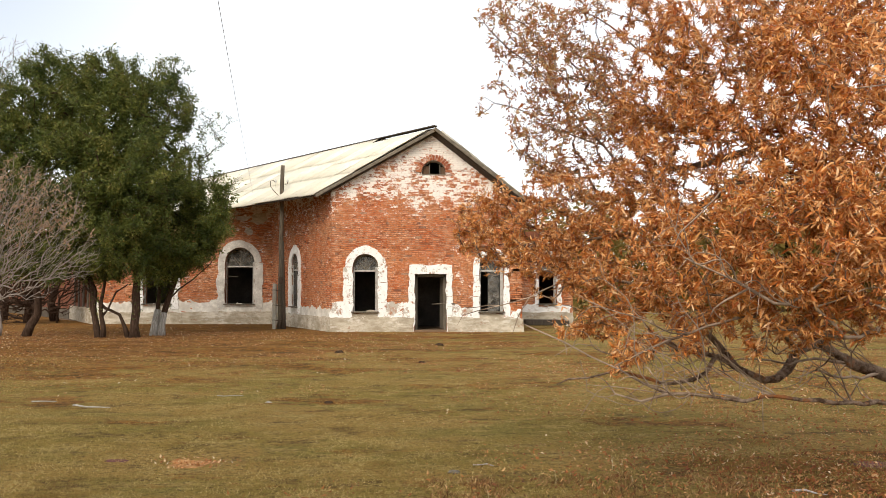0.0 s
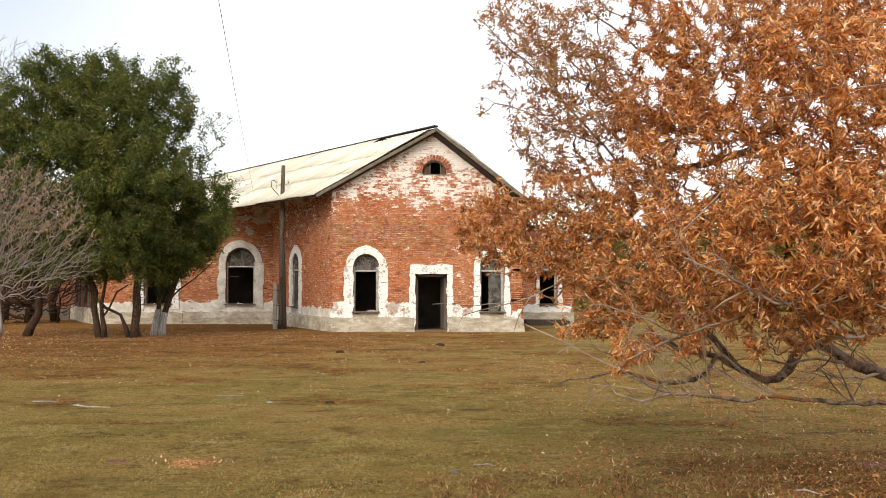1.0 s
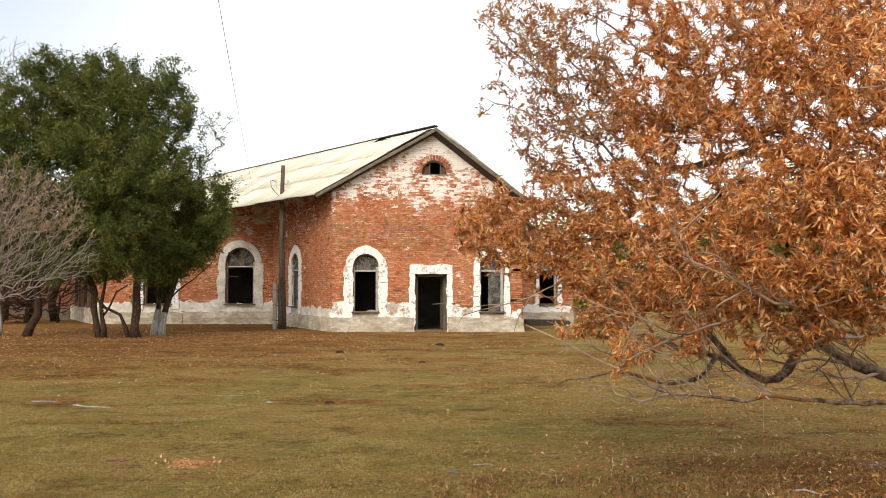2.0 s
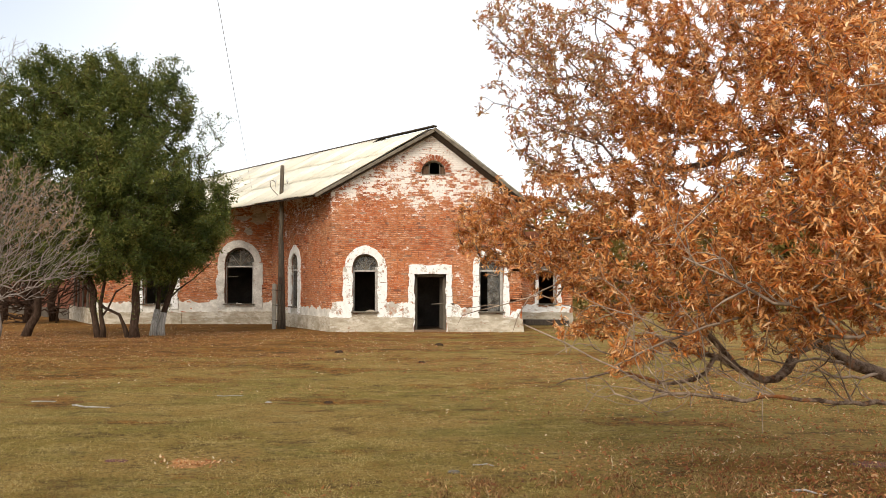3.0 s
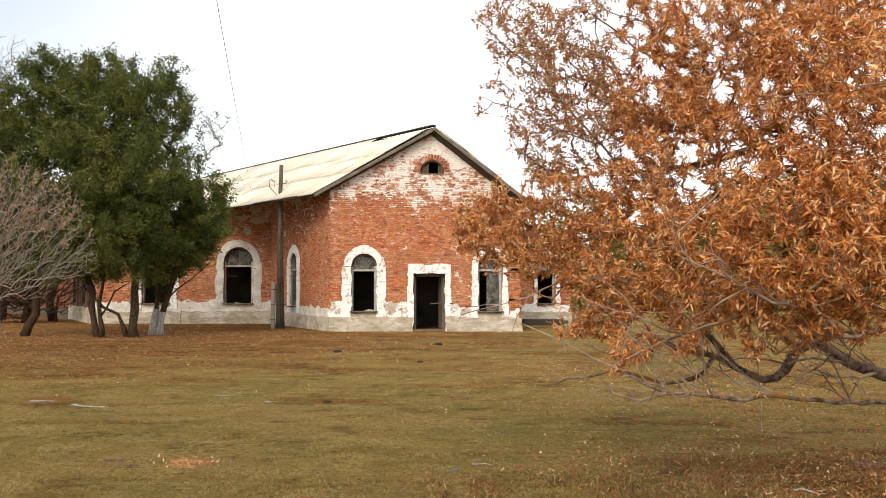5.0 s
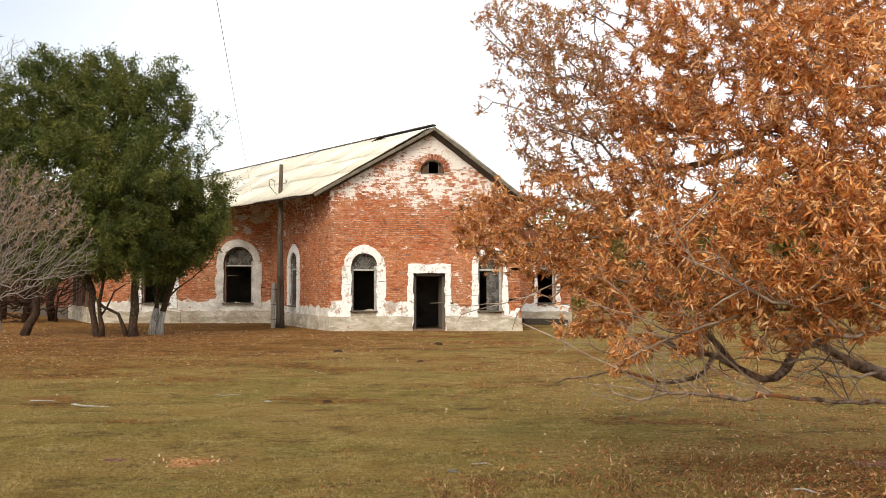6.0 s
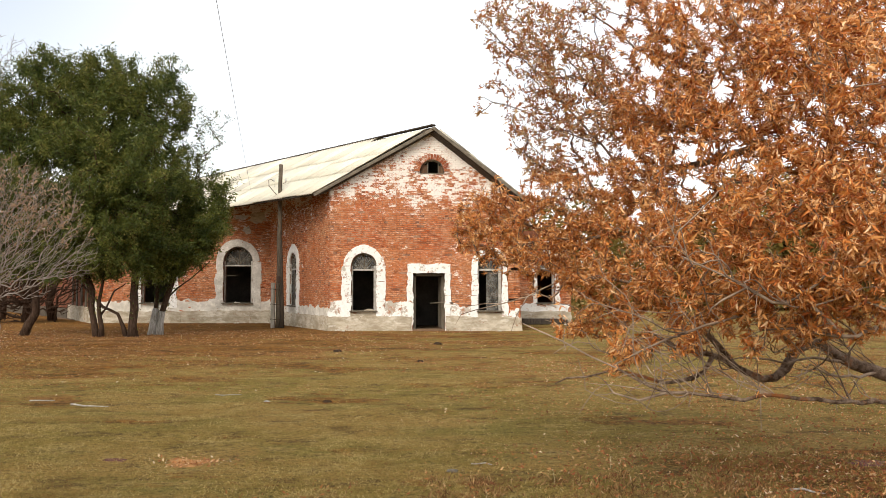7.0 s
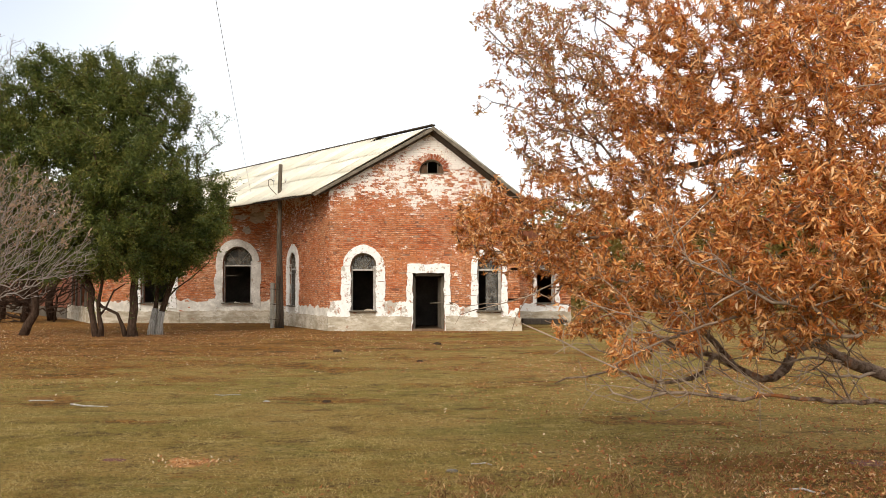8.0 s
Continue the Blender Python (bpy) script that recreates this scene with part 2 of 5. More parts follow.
PORCELAIN = plain("glazed_porcelain", (0.55, 0.54, 0.50), (0.7, 0.69, 0.65), 6, 40, 0.25, None, 0.05)
GROUND = ground_material()
BARK = plain("dark_furrowed_bark", (0.040, 0.024, 0.016), (0.105, 0.066, 0.045), 8, 40, 0.95, (3, 3, 0.6), 0.8)
GREYBARK = plain("grey_twig_bark", (0.20, 0.165, 0.14), (0.42, 0.365, 0.32), 6, 50, 0.9, (2, 2, 0.5), 0.6)
TANBARK = plain("tan_shoot_bark", (0.20, 0.13, 0.08), (0.54, 0.39, 0.265), 6, 50, 0.9, (2, 2, 0.5), 0.6)
BROWNBARK = limb_bark()
LIMEWASH = plain("limewashed_bark", (0.24, 0.21, 0.18), (0.58, 0.55, 0.50), 7, 40, 0.9, (3, 3, 0.6), 0.8)
# The palest stops also stand in for bright highlights on the leaves.
RUST_LEAF = leaf_material("rusty_autumn_leaf", ((0.0, (0.11, 0.030, 0.014)), (0.16, (0.30, 0.078, 0.022)), (0.34, (0.57, 0.185, 0.040)), (0.50, (0.67, 0.285, 0.072)), (0.60, (0.36, 0.145, 0.042)), (0.72, (0.86, 0.48, 0.19)), (0.86, (0.67, 0.29, 0.080)), (1.0, (0.90, 0.60, 0.33))), 0.20, 0.40, 0.90, 0.9)
# Browner copy of the rusty leaf: backlit darkness against the sky, put into colour.
BROWN_LEAF = leaf_material("backlit_brown_leaf", ((0.0, (0.16, 0.06, 0.03)), (0.3, (0.42, 0.16, 0.05)), (0.55, (0.52, 0.20, 0.06)), (0.75, (0.40, 0.25, 0.08)), (1.0, (0.78, 0.55, 0.32))), 0.42, 0.4, 0.95, 0.7)
# Clumps drift dark to light in colour, standing in for shade and lit tops.
GREEN_LEAF = leaf_material("dark_green_leaf", ((0.0, (0.024, 0.036, 0.008)), (0.28, (0.060, 0.084, 0.017)), (0.55, (0.135, 0.152, 0.030)), (0.80, (0.26, 0.235, 0.058)), (1.0, (0.34, 0.26, 0.085))), 0.33, 0.5, 0.40, 1.7, 1.2)
DRY_LEAF = leaf_material("dry_tan_leaf", ((0.0, (0.20, 0.12, 0.07)), (0.5, (0.32, 0.21, 0.125)), (1.0, (0.45, 0.32, 0.20))), 0.3)
OLIVE_LEAF = leaf_material("olive_far_leaf", ((0.0, (0.14, 0.115, 0.025)), (0.5, (0.24, 0.185, 0.045)), (1.0, (0.34, 0.21, 0.07))), 0.3)
LITTER = leaf_material("fallen_leaf", ((0.0, (0.15, 0.05, 0.02)), (0.40, (0.30, 0.115, 0.04)), (0.68, (0.42, 0.21, 0.08)), (0.86, (0.58, 0.42, 0.24)), (1.0, (0.82, 0.74, 0.58))), 0.15)
SHED = leaf_material("shed_rusty_leaf", ((0.0, (0.12, 0.035, 0.015)), (0.35, (0.29, 0.09, 0.03)), (0.62, (0.45, 0.18, 0.06)), (0.82, (0.60, 0.36, 0.16)), (1.0, (0.82, 0.70, 0.50))), 0.15)
BLADE = leaf_material("autumn_grass_blade", ((0.0, (0.078, 0.058, 0.018)), (0.2, (0.23, 0.122, 0.042)), (0.4, (0.182, 0.146, 0.038)), (0.7, (0.315, 0.230, 0.072)), (1.0, (0.52, 0.39, 0.165))), 0.25, 0.92, 0.7, 2.0, 1.5)


WEED = leaf_material("withered_weed", ((0.0, (0.07, 0.035, 0.016)), (0.5, (0.22, 0.115, 0.045)), (1.0, (0.46, 0.30, 0.14))), 0.2, 0.9, 0.8, 0.6)


def glass_material():
    n = Nodes("dusty_glass", 0.25)
    n.bsdf.inputs["Specular IOR Level"].default_value = 0.6
    n.bsdf.inputs["Alpha"].default_value = 0.7
    return n.done(n.mix(n.ramp(n.noise(4, 5), (0.4, 0.0), (0.6, 1.0)), (0.05, 0.046, 0.04), (0.19, 0.175, 0.15)))


GLASS = glass_material()
DARKGLASS = plain("opening_shade_glass", (0.015, 0.013, 0.012), (0.035, 0.030, 0.026), 5, 30, 0.2, None, 0.02)


# ---- mesh tools ----
def mesh_of(name, verts, faces, material, smooth=False):
    me = bpy.data.meshes.new(name)
    me.from_pydata([tuple(v) for v in verts], [], [tuple(f) for f in faces])
    me.materials.append(material)
    if smooth:
        me.polygons.foreach_set("use_smooth", [True] * len(me.polygons))
    me.update()
    return me


def part(name, bm, material, parent, label="", smooth=False):
    """Links a bmesh as one mesh object under a thing or under a part."""
    me = bpy.data.meshes.new(name)
    bmesh.ops.recalc_face_normals(bm, faces=bm.faces)
    bm.to_mesh(me)
    bm.free()
    me.materials.append(material)
    if smooth:
        me.polygons.foreach_set("use_smooth", [True] * len(me.polygons))
    ob = new(name, me)
    ob.parent = parent
    return tagged(ob, label)


def piece(name, me, parent, m=None, label="", kind=""):
    ob = new(name, me)
    ob.parent = parent
    if m is not None:
        ob.matrix_basis = m
    return tagged(ob, label, kind=kind)


def box(bm, centre, size, turn=None, bevel=0.0):
    made = bmesh.ops.create_cube(bm, size=1.0)["verts"]
    m = Matrix.Translation(centre) @ (turn.to_4x4() if turn else Matrix()) @ Matrix.Diagonal((*size, 1))
    bmesh.ops.transform(bm, matrix=m, verts=made)
    if bevel:
        edges = list({e for v in made for e in v.link_edges})
        bmesh.ops.bevel(bm, geom=edges, offset=bevel, segments=1, affect="EDGES")
    return bm


def beam(bm, a, b, width, height, up=(0, 0, 1), bevel=0.006):
    """A squared timber from a to b."""
    a, b = Vector(a), Vector(b)
    x = (b - a).normalized()
    y = Vector(up).cross(x).normalized()
    z = x.cross(y)
    turn = Matrix((x, y, z)).transposed()
    return box(bm, (a + b) / 2, ((b - a).length, width, height), turn, bevel)


def tube(points, radii, sides=8, cap=True):
    """Verts and faces of a round tube along points."""
    pts = [Vector(p) for p in points]
    verts, faces = [], []
    side = None
    for i, p in enumerate(pts):
        way = (pts[min(i + 1, len(pts) - 1)] - pts[max(i - 1, 0)]).normalized()
        if side is None:
            side = way.orthogonal().normalized()
        side = (side - way * side.dot(way)).normalized()
        other = way.cross(side)
        for k in range(sides):
            a = 2 * math.pi * k / sides
            verts.append(p + radii[i] * (math.cos(a) * side + math.sin(a) * other))
    for i in range(len(pts) - 1):
        for k in range(sides):
            a, b = i * sides + k, i * sides + (k + 1) % sides
            faces.append((a, b, b + sides, a + sides))
    if cap:
        faces.append(tuple(range(sides))[::-1])
        faces.append(tuple(range((len(pts) - 1) * sides, len(pts) * sides)))
    return verts, faces


# ---- ground ----
def relief(x, y):
    """Height of the ground: gentle swells, level round the house."""
    calm = 1.0 if y < 27 else max(0.0, 1 - (y - 27) / 4)
    if y > 60 or abs(x) > 45:
        return 0.0
    return calm * (0.05 * noise.noise((x * 0.35, y * 0.35, 0)) + 0.025 * noise.noise((x * 1.3, y * 1.3, 3)))


def build_ground():
    xs = [-2500, -800, -300, -120, -60] + [-45 + 0.45 * i for i in range(201)] + [60, 120, 300, 800, 2500]
    ys = [-400, -100, -30, -8, 0] + [2 + 0.3 * i for i in range(100)] + [33 + 2 * i for i in range(14)] + [75, 120, 300, 900, 3000]
    verts = [(x, y, relief(x, y)) for y in ys for x in xs]
    w = len(xs)
    faces = [(j * w + i, j * w + i + 1, (j + 1) * w + i + 1, (j + 1) * w + i) for j in range(len(ys) - 1) for i in range(w - 1)]
    tagged(new("ground", mesh_of("ground", verts, faces, GROUND, True)), "mown autumn grass with rusty leaf litter and bare patches", "ground", kind="structure")


build_ground()

# ---- the brick house ----
P0, P5, P1, P2 = Vector((-4.165, 32.0)), Vector((3.0, 32.0)), Vector((-7.84, 39.2)), Vector((-16.06, 39.2))
P3, P4 = Vector((-19.6, 45.0)), Vector((-42.0, 75.0))
THICK = 0.55
APEX_X, APEX_Z = -0.25, 7.50


class Opening:
    """A door or window in a wall: from u0 to u1 along it, from its sill to its crown; arched or flat."""

    def __init__(self, u0, u1, sill, crown, arched=True, border=0.36):
        self.u0, self.u1, self.sill, self.crown, self.arched, self.border = u0, u1, sill, crown, arched, border
        self.radius = (u1 - u0) / 2
        self.spring = crown - self.radius if arched else crown

    def top(self, u, grow=0.0):
        if not self.arched:
            return self.crown + grow
        r = self.radius + grow
        d = min(abs(u - (self.u0 + self.u1) / 2), r)
        return self.spring + math.sqrt(max(0.0, r * r - d * d))

    def covers(self, u, z, grow):
        return self.u0 - grow < u < self.u1 + grow and self.sill - 0.02 < z < self.top(u, grow)


class Wall:
    """An upright wall seen from outside with u running to the right along it; holes go through it."""

    def __init__(self, name, a, b, top, openings, label, material=None):
        self.a, self.b = Vector((a.x, a.y, 0)), Vector((b.x, b.y, 0))
        self.long = (self.b - self.a).length
        self.way = (self.b - self.a) / self.long
        self.out = self.way.cross(Vector((0, 0, 1)))
        self.tops, self.openings = top, openings
        self.ob = self.build(name, material or MORTAR)
        tagged(self.ob, label, "wall", kind="structure")

    def height(self, u):
        pts = self.tops
        for (u0, z0), (u1, z1) in zip(pts, pts[1:]):
            if u <= u1:
                return z0 + (z1 - z0) * (u - u0) / (u1 - u0)
        return pts[-1][1]

    def at(self, u, z, proud=0.0):
        return self.a + self.way * u + self.out * proud + Vector((0, 0, z))

    def turn(self):
        return Matrix((self.way, -self.out, Vector((0, 0, 1)))).transposed()

    def build(self, name, material):
        cuts = {0.0, self.long} | {u for u, _ in self.tops if 0 < u < self.long}
        for o in self.openings:
            n = 14 if o.arched else 1
            cuts |= {o.u0 + (o.u1 - o.u0) * (0.5 - 0.5 * math.cos(math.pi * i / n)) for i in range(n + 1)}
        cuts = sorted(cuts)
        verts, faces = [], []

        def quad(*pts):
            faces.append(tuple(range(len(verts), len(verts) + len(pts))))
            verts.extend(self.at(*p) for p in pts)

        def slab(u0, u1, low0, low1, high0, high1):
            quad((u0, low0), (u1, low1), (u1, high1), (u0, high0))
            quad((u0, high0, -THICK), (u1, high1, -THICK), (u1, low1, -THICK), (u0, low0, -THICK))
            quad((u0, high0), (u1, high1), (u1, high1, -THICK), (u0, high0, -THICK))
            quad((u0, low0, -THICK), (u1, low1, -THICK), (u1, low1), (u0, low0))

        for u0, u1 in zip(cuts, cuts[1:]):
            mid = (u0 + u1) / 2
            inside = [o for o in self.openings if o.u0 < mid < o.u1]
            h0, h1 = self.height(u0), self.height(u1)
            if not inside:
                slab(u0, u1, -0.3, -0.3, h0, h1)
                continue
            low0 = low1 = -0.3
            for o in sorted(inside, key=lambda q: q.sill):
                if o.sill > -0.2:
                    slab(u0, u1, low0, low1, o.sill, o.sill)
                low0, low1 = o.top(u0), o.top(u1)
            slab(u0, u1, low0, low1, h0, h1)
        for o in self.openings:
            for u in (o.u0, o.u1):
                low, high = max(o.sill, -0.3), o.top(u)
                quad((u, low), (u, high), (u, high, -THICK), (u, low, -THICK))
        for u in (0.0, self.long):
            h = self.height(u)
            quad((u, -0.3), (u, h), (u, h, -THICK), (u, -0.3, -THICK))
        bm = bmesh.new()
        bm.from_mesh(mesh_of(name, verts, faces, material))
        bmesh.ops.remove_doubles(bm, verts=bm.verts, dist=0.0005)
        return part(name, bm, material, None)

    def bricks(self, low, clear, choose=None):
        """Courses of brick proud of the mortar; those for which choose(u, z) holds are objects of their own."""
        rng = random.Random(7)
        length, tall, deep = 0.25, 0.065, 0.016
        step_u, step_z = 0.262, 0.0765
        verts, faces, singles = [], [], []
        corners = ((0, 0, 0), (1, 0, 0), (1, 0, 1), (0, 0, 1), (0, 1, 0), (1, 1, 0), (1, 1, 1), (0, 1, 1))
        sides = ((0, 1, 2, 3), (0, 4, 5, 1), (1, 5, 6, 2), (2, 6, 7, 3), (3, 7, 4, 0))
        course, z = 0, low
        while z < max(h for _, h in self.tops):
            header = course % 3 == 2
            size = length / 2 - 0.006 if header else length
            step = step_u / 2 if header else step_u
            u = 0.004 - (step / 2 if course % 2 else 0)
            while u < self.long - 0.01:
                u0, u1 = max(u, 0.004), min(u + size, self.long - 0.004)
                u += step
                if u1 - u0 < 0.04:
                    continue
                mid = (u0 + u1) / 2
                if z + tall > min(self.height(u0), self.height(u1)) - 0.02:
                    continue
                if any(o.covers(p, q, clear(o)) for o in self.openings for p in (u0, mid, u1) for q in (z, z + tall)):
                    continue
                if rng.random() < 0.022:
                    continue
                proud = deep * rng.uniform(0.2, 1.5)
                if choose and choose(mid, z):
                    singles.append((u0, u1, z, proud))
                    continue
                n = len(verts)
                j = [rng.uniform(-0.008, 0.008) for _ in range(4)]
                for k, (cu, cd, cz) in enumerate(corners):
                    inset = 0.003 if cd == 0 else 0
                    verts.append(self.at((u0 + inset, u1 - inset)[cu] + j[k % 4] * 0.5, z + (inset, tall - inset)[cz] + j[(k + 1) % 4] * 0.6, proud if cd == 0 else -0.01))
                faces.extend(tuple(n + v for v in s) for s in sides)
            z += step_z
            course += 1
        piece("brickwork", mesh_of("brickwork", verts, faces, BRICK), self.ob, None, "courses of worn red brick with scraps of whitewash", "stuff")
        shared = {}
        for u0, u1, z, proud in singles:
            key = round(u1 - u0, 3)
            if key not in shared:
                v = [((-0.5, 0.5)[cu] * (u1 - u0 - (0.006 if cd == 0 else 0)), (0, 0.03)[cd], (0, tall)[cz]) for cu, cd, cz in corners]
                shared[key] = mesh_of("brick", v, sides, BRICK_ONE)
            m = Matrix.Translation(self.at((u0 + u1) / 2, z, proud)) @ (self.turn() @ Euler((0, rng.uniform(-0.012, 0.012), 0)).to_matrix()).to_4x4()
            piece("brick", shared[key], self.ob, m)


def gable_top(x):
    return x + 4.165


front = Wall("wall_front", P0, P5, ((0, 5.34), (gable_top(APEX_X), APEX_Z), (7.165, 4.98)),
             [Opening(0.80, 1.75, 0.75, 2.92, True, 0.32), Opening(3.12, 4.32, -0.3, 2.17, False, 0.21), Opening(5.56, 6.46, 0.75, 2.92, True, 0.24),
              Opening(3.38, 4.28, 5.92, 6.46)], "gabled front wall of old red brick with flaking whitewash")
left_wing = Wall("wall_recess", P1, P0, ((0, 7.0), (1.2, 6.4), (8.08, 5.34)),
                 [Opening(3.09, 4.04, 0.86, 3.12)], "receding side wall of old red brick")
B_LONG = P1.x - P2.x
broad = Wall("wall_broad", P2, P1, ((0, 5.1), (B_LONG - 3.0, 5.1), (B_LONG, 6.9)),
             [Opening(2.29, 3.60, 0.92, 3.50), Opening(6.06, 7.41, 0.92, 3.52)], "broad side wall of old red brick with white footing band")
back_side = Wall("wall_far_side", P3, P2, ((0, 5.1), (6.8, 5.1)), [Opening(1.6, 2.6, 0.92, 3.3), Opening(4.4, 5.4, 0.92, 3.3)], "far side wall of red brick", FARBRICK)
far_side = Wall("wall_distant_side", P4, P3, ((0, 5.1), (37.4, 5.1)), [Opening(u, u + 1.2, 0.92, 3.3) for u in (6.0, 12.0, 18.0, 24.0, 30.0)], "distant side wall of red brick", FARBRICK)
right_wing = Wall("wall_right_wing", Vector((3.0, 39.2)), Vector((6.0, 39.2)), ((0, 3.6), (3, 3.6)),
                  [Opening(1.42, 2.25, 0.92, 3.2, True, 0.2)], "low wing wall of red brick behind branches")
# Walls below are out of view, added to close the interior to light.
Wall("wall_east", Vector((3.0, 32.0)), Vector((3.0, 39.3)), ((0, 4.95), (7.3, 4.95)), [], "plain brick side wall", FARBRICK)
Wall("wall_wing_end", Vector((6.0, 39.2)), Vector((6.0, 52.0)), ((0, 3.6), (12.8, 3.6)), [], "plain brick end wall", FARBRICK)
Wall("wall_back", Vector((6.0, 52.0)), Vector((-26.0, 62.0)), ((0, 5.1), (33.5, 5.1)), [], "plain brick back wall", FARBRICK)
Wall("wall_cross", Vector((-26.0, 62.0)), Vector((-22.0, 48.0)), ((0, 5.1), (14.5, 5.1)), [], "unseen cross wall added to close the interior", DUSK)
# Partitions added behind the openings so that these stay black.
Wall("wall_partition", Vector((2.5, 36.6)), Vector((-5.5, 36.6)), ((0, 4.9), (8.0, 4.9)), [], "added dark partition that keeps the windows black", DUSK)
Wall("wall_inner_long", Vector((-6.6, 44.5)), Vector((-18.8, 44.5)), ((0, 4.9), (12.2, 4.9)), [], "added dark partition that keeps the windows black", DUSK)


def slab_of(name, outline, low, high, material, label, category):
    n = len(outline)
    verts = [(x, y, low) for x, y in outline] + [(x, y, high) for x, y in outline]
    faces = [tuple(range(n))[::-1], tuple(range(n, 2 * n))] + [(i, (i + 1) % n, n + (i + 1) % n, n + i) for i in range(n)]
    tagged(new(name, mesh_of(name, verts, faces, material)), label, category, kind="structure")


INSIDE = [(-4.1, 32.4), (2.6, 32.4), (2.6, 39.6), (5.6, 39.6), (5.6, 51.7), (-25.6, 61.4), (-20.5, 45.5), (-15.8, 39.6), (-7.7, 39.6)]
slab_of("floor", INSIDE, -0.2, 0.03, EARTH, "dusty earth floor inside the building", "floor")
# Ceilings added out of sight to shut the sky's light out of the rooms.
slab_of("ceiling", [(x, y) for x, y in INSIDE[:3]] + [(2.6, 51.7)] + INSIDE[5:], 4.85, 4.95, DUSK, "added ceiling slab that keeps the interior dark", "ceiling")
slab_of("ceiling_wing", [(2.5, 39.3), (5.9, 39.3), (5.9, 51.9), (2.5, 51.9)], 3.4, 3.5, DUSK, "added wing ceiling that keeps the wing dark", "ceiling")

# ---- roof ----
RIDGE = Vector((-0.85, 1.0, 0)).normalized()
TOP = Vector((APEX_X, 31.65, APEX_Z + 0.16))
EAVE_L, EAVE_R = Vector((-4.77, 31.65, 5.14)), Vector((3.55, 31.65, 4.66))


def corrugated(width_vec, slope_vec, waves, thick=0.012):
    """One wavy sheet: a thin closed skin spanned by two edge vectors."""
    normal = width_vec.cross(slope_vec).normalized()
    if normal.z < 0:
        normal = -normal
    cols = waves * 4
    verts, faces = [], []
    for side in (0, 1):
        for i in range(cols + 1):
            for j in (0, 1):
                lift = 0.022 * math.cos(i / cols * waves * 2 * math.pi) - thick * side
                verts.append(width_vec * (i / cols) + slope_vec * j + normal * lift)
    half = 2 * (cols + 1)
    for i in range(cols):
        a = 2 * i
        faces.append((a, a + 2, a + 3, a + 1))
        faces.append((half + a, half + a + 1, half + a + 3, half + a + 2))
        faces.append((a, half + a, half + a + 2, a + 2))
        faces.append((a + 1, a + 3, half + a + 3, half + a + 1))
    return mesh_of("roof_sheet", verts, faces, SHEET, True)


def build_roof():
    roof = tagged(new("roof"), "low gable roof of pale weathered cement sheets", "roof", kind="structure")
    rng = random.Random(3)
    for eave, count in ((EAVE_L, 20), (EAVE_R, 20)):
        slope = (TOP - eave) / 3
        width = RIDGE * 1.13
        me = corrugated(width * 1.012, slope * 1.06, 6)
        normal = width.cross(slope).normalized() * (1 if width.cross(slope).z > 0 else -1)
        for i in range(count):
            for j in range(3):
                at = eave + width * i + slope * (j * 0.985) + normal * (0.010 + 0.022 * j + 0.003 * (i % 2) + rng.uniform(0, 0.004))
                at += slope.normalized() * (rng.uniform(-0.10, 0.04) - (0.34 if j == 2 and i < 3 else 0.0))
                piece("roof_sheet", me, roof, Matrix.Translation(at) @ Euler((0, 0, rng.uniform(-0.012, 0.012))).to_matrix().to_4x4())
        bm = bmesh.new()
        long = RIDGE * (1.13 * count)
        v = [bm.verts.new(p - normal * d) for d in (0.05, 0.09) for p in (eave, TOP, TOP + long, eave + long)]
        for f in ((0, 1, 2, 3), (7, 6, 5, 4), (0, 4, 5, 1), (1, 5, 6, 2), (2, 6, 7, 3), (3, 7, 4, 0)):
            bm.faces.new([v[k] for k in f])
        part("roof_decking", bm, DARKWOOD, roof, "dark plank decking")
        bm = beam(bmesh.new(), eave - normal * 0.075 + Vector((0, -0.03, 0)), TOP - normal * 0.075 + Vector((0, -0.03, 0)), 0.05, 0.12)
        part("rake_board", bm, RAKEWOOD, roof, "grey weathered edge board")
        bm = beam(bmesh.new(), eave + slope * 0.1 - normal * 0.13 + Vector((0, 0.16, 0)), TOP - normal * 0.13 + Vector((0, 0.16, 0)), 0.12, 0.08)
        part("rafter", bm, DARKWOOD, roof)
        bm = beam(bmesh.new(), eave + slope * 0.09 + RIDGE * 0.1 - normal * 0.10, eave + slope * 0.09 + long - normal * 0.10, 0.04, 0.07)
        part("eave_board", bm, DARKWOOD, roof)
    bm = beam(bmesh.new(), TOP + Vector((0, 0, 0.05)), TOP + RIDGE * 22 + Vector((0, 0, 0.05)), 0.20, 0.06, bevel=0.02)
    part("ridge_cap", bm, DARKWOOD, roof, "dark ridge capping")


build_roof()


def build_wing_roof(name, a, b, back, rise, label):
    """A lean-to of cement sheets from the wall top a-b, rising backwards."""
    roof = tagged(new(name), label, "roof", kind="structure")
    a, b = Vector(a), Vector(b)
    n = max(1, round((b - a).length / 1.13))
    width = (b - a) / n
    slope = (Vector(back) + Vector((0, 0, rise))) / 4
    me = corrugated(width * 1.03, slope * 1.05, 6)
    for i in range(n):
        for j in range(4):
            piece("roof_sheet", me, roof, Matrix.Translation(a + width * i + slope * j + Vector((0, 0, 0.012 * j + 0.008 * (i % 2)))))
    part("eave_board", beam(bmesh.new(), a - Vector((0, 0, 0.1)), b - Vector((0, 0, 0.1)), 0.05, 0.12), DARKWOOD, roof)


build_wing_roof("roof_broad", (P2.x - 0.4, 38.8, 5.2), (-10.9, 38.8, 5.2), (0, 8, 0), 1.9, "lean-to roof of pale cement sheets")
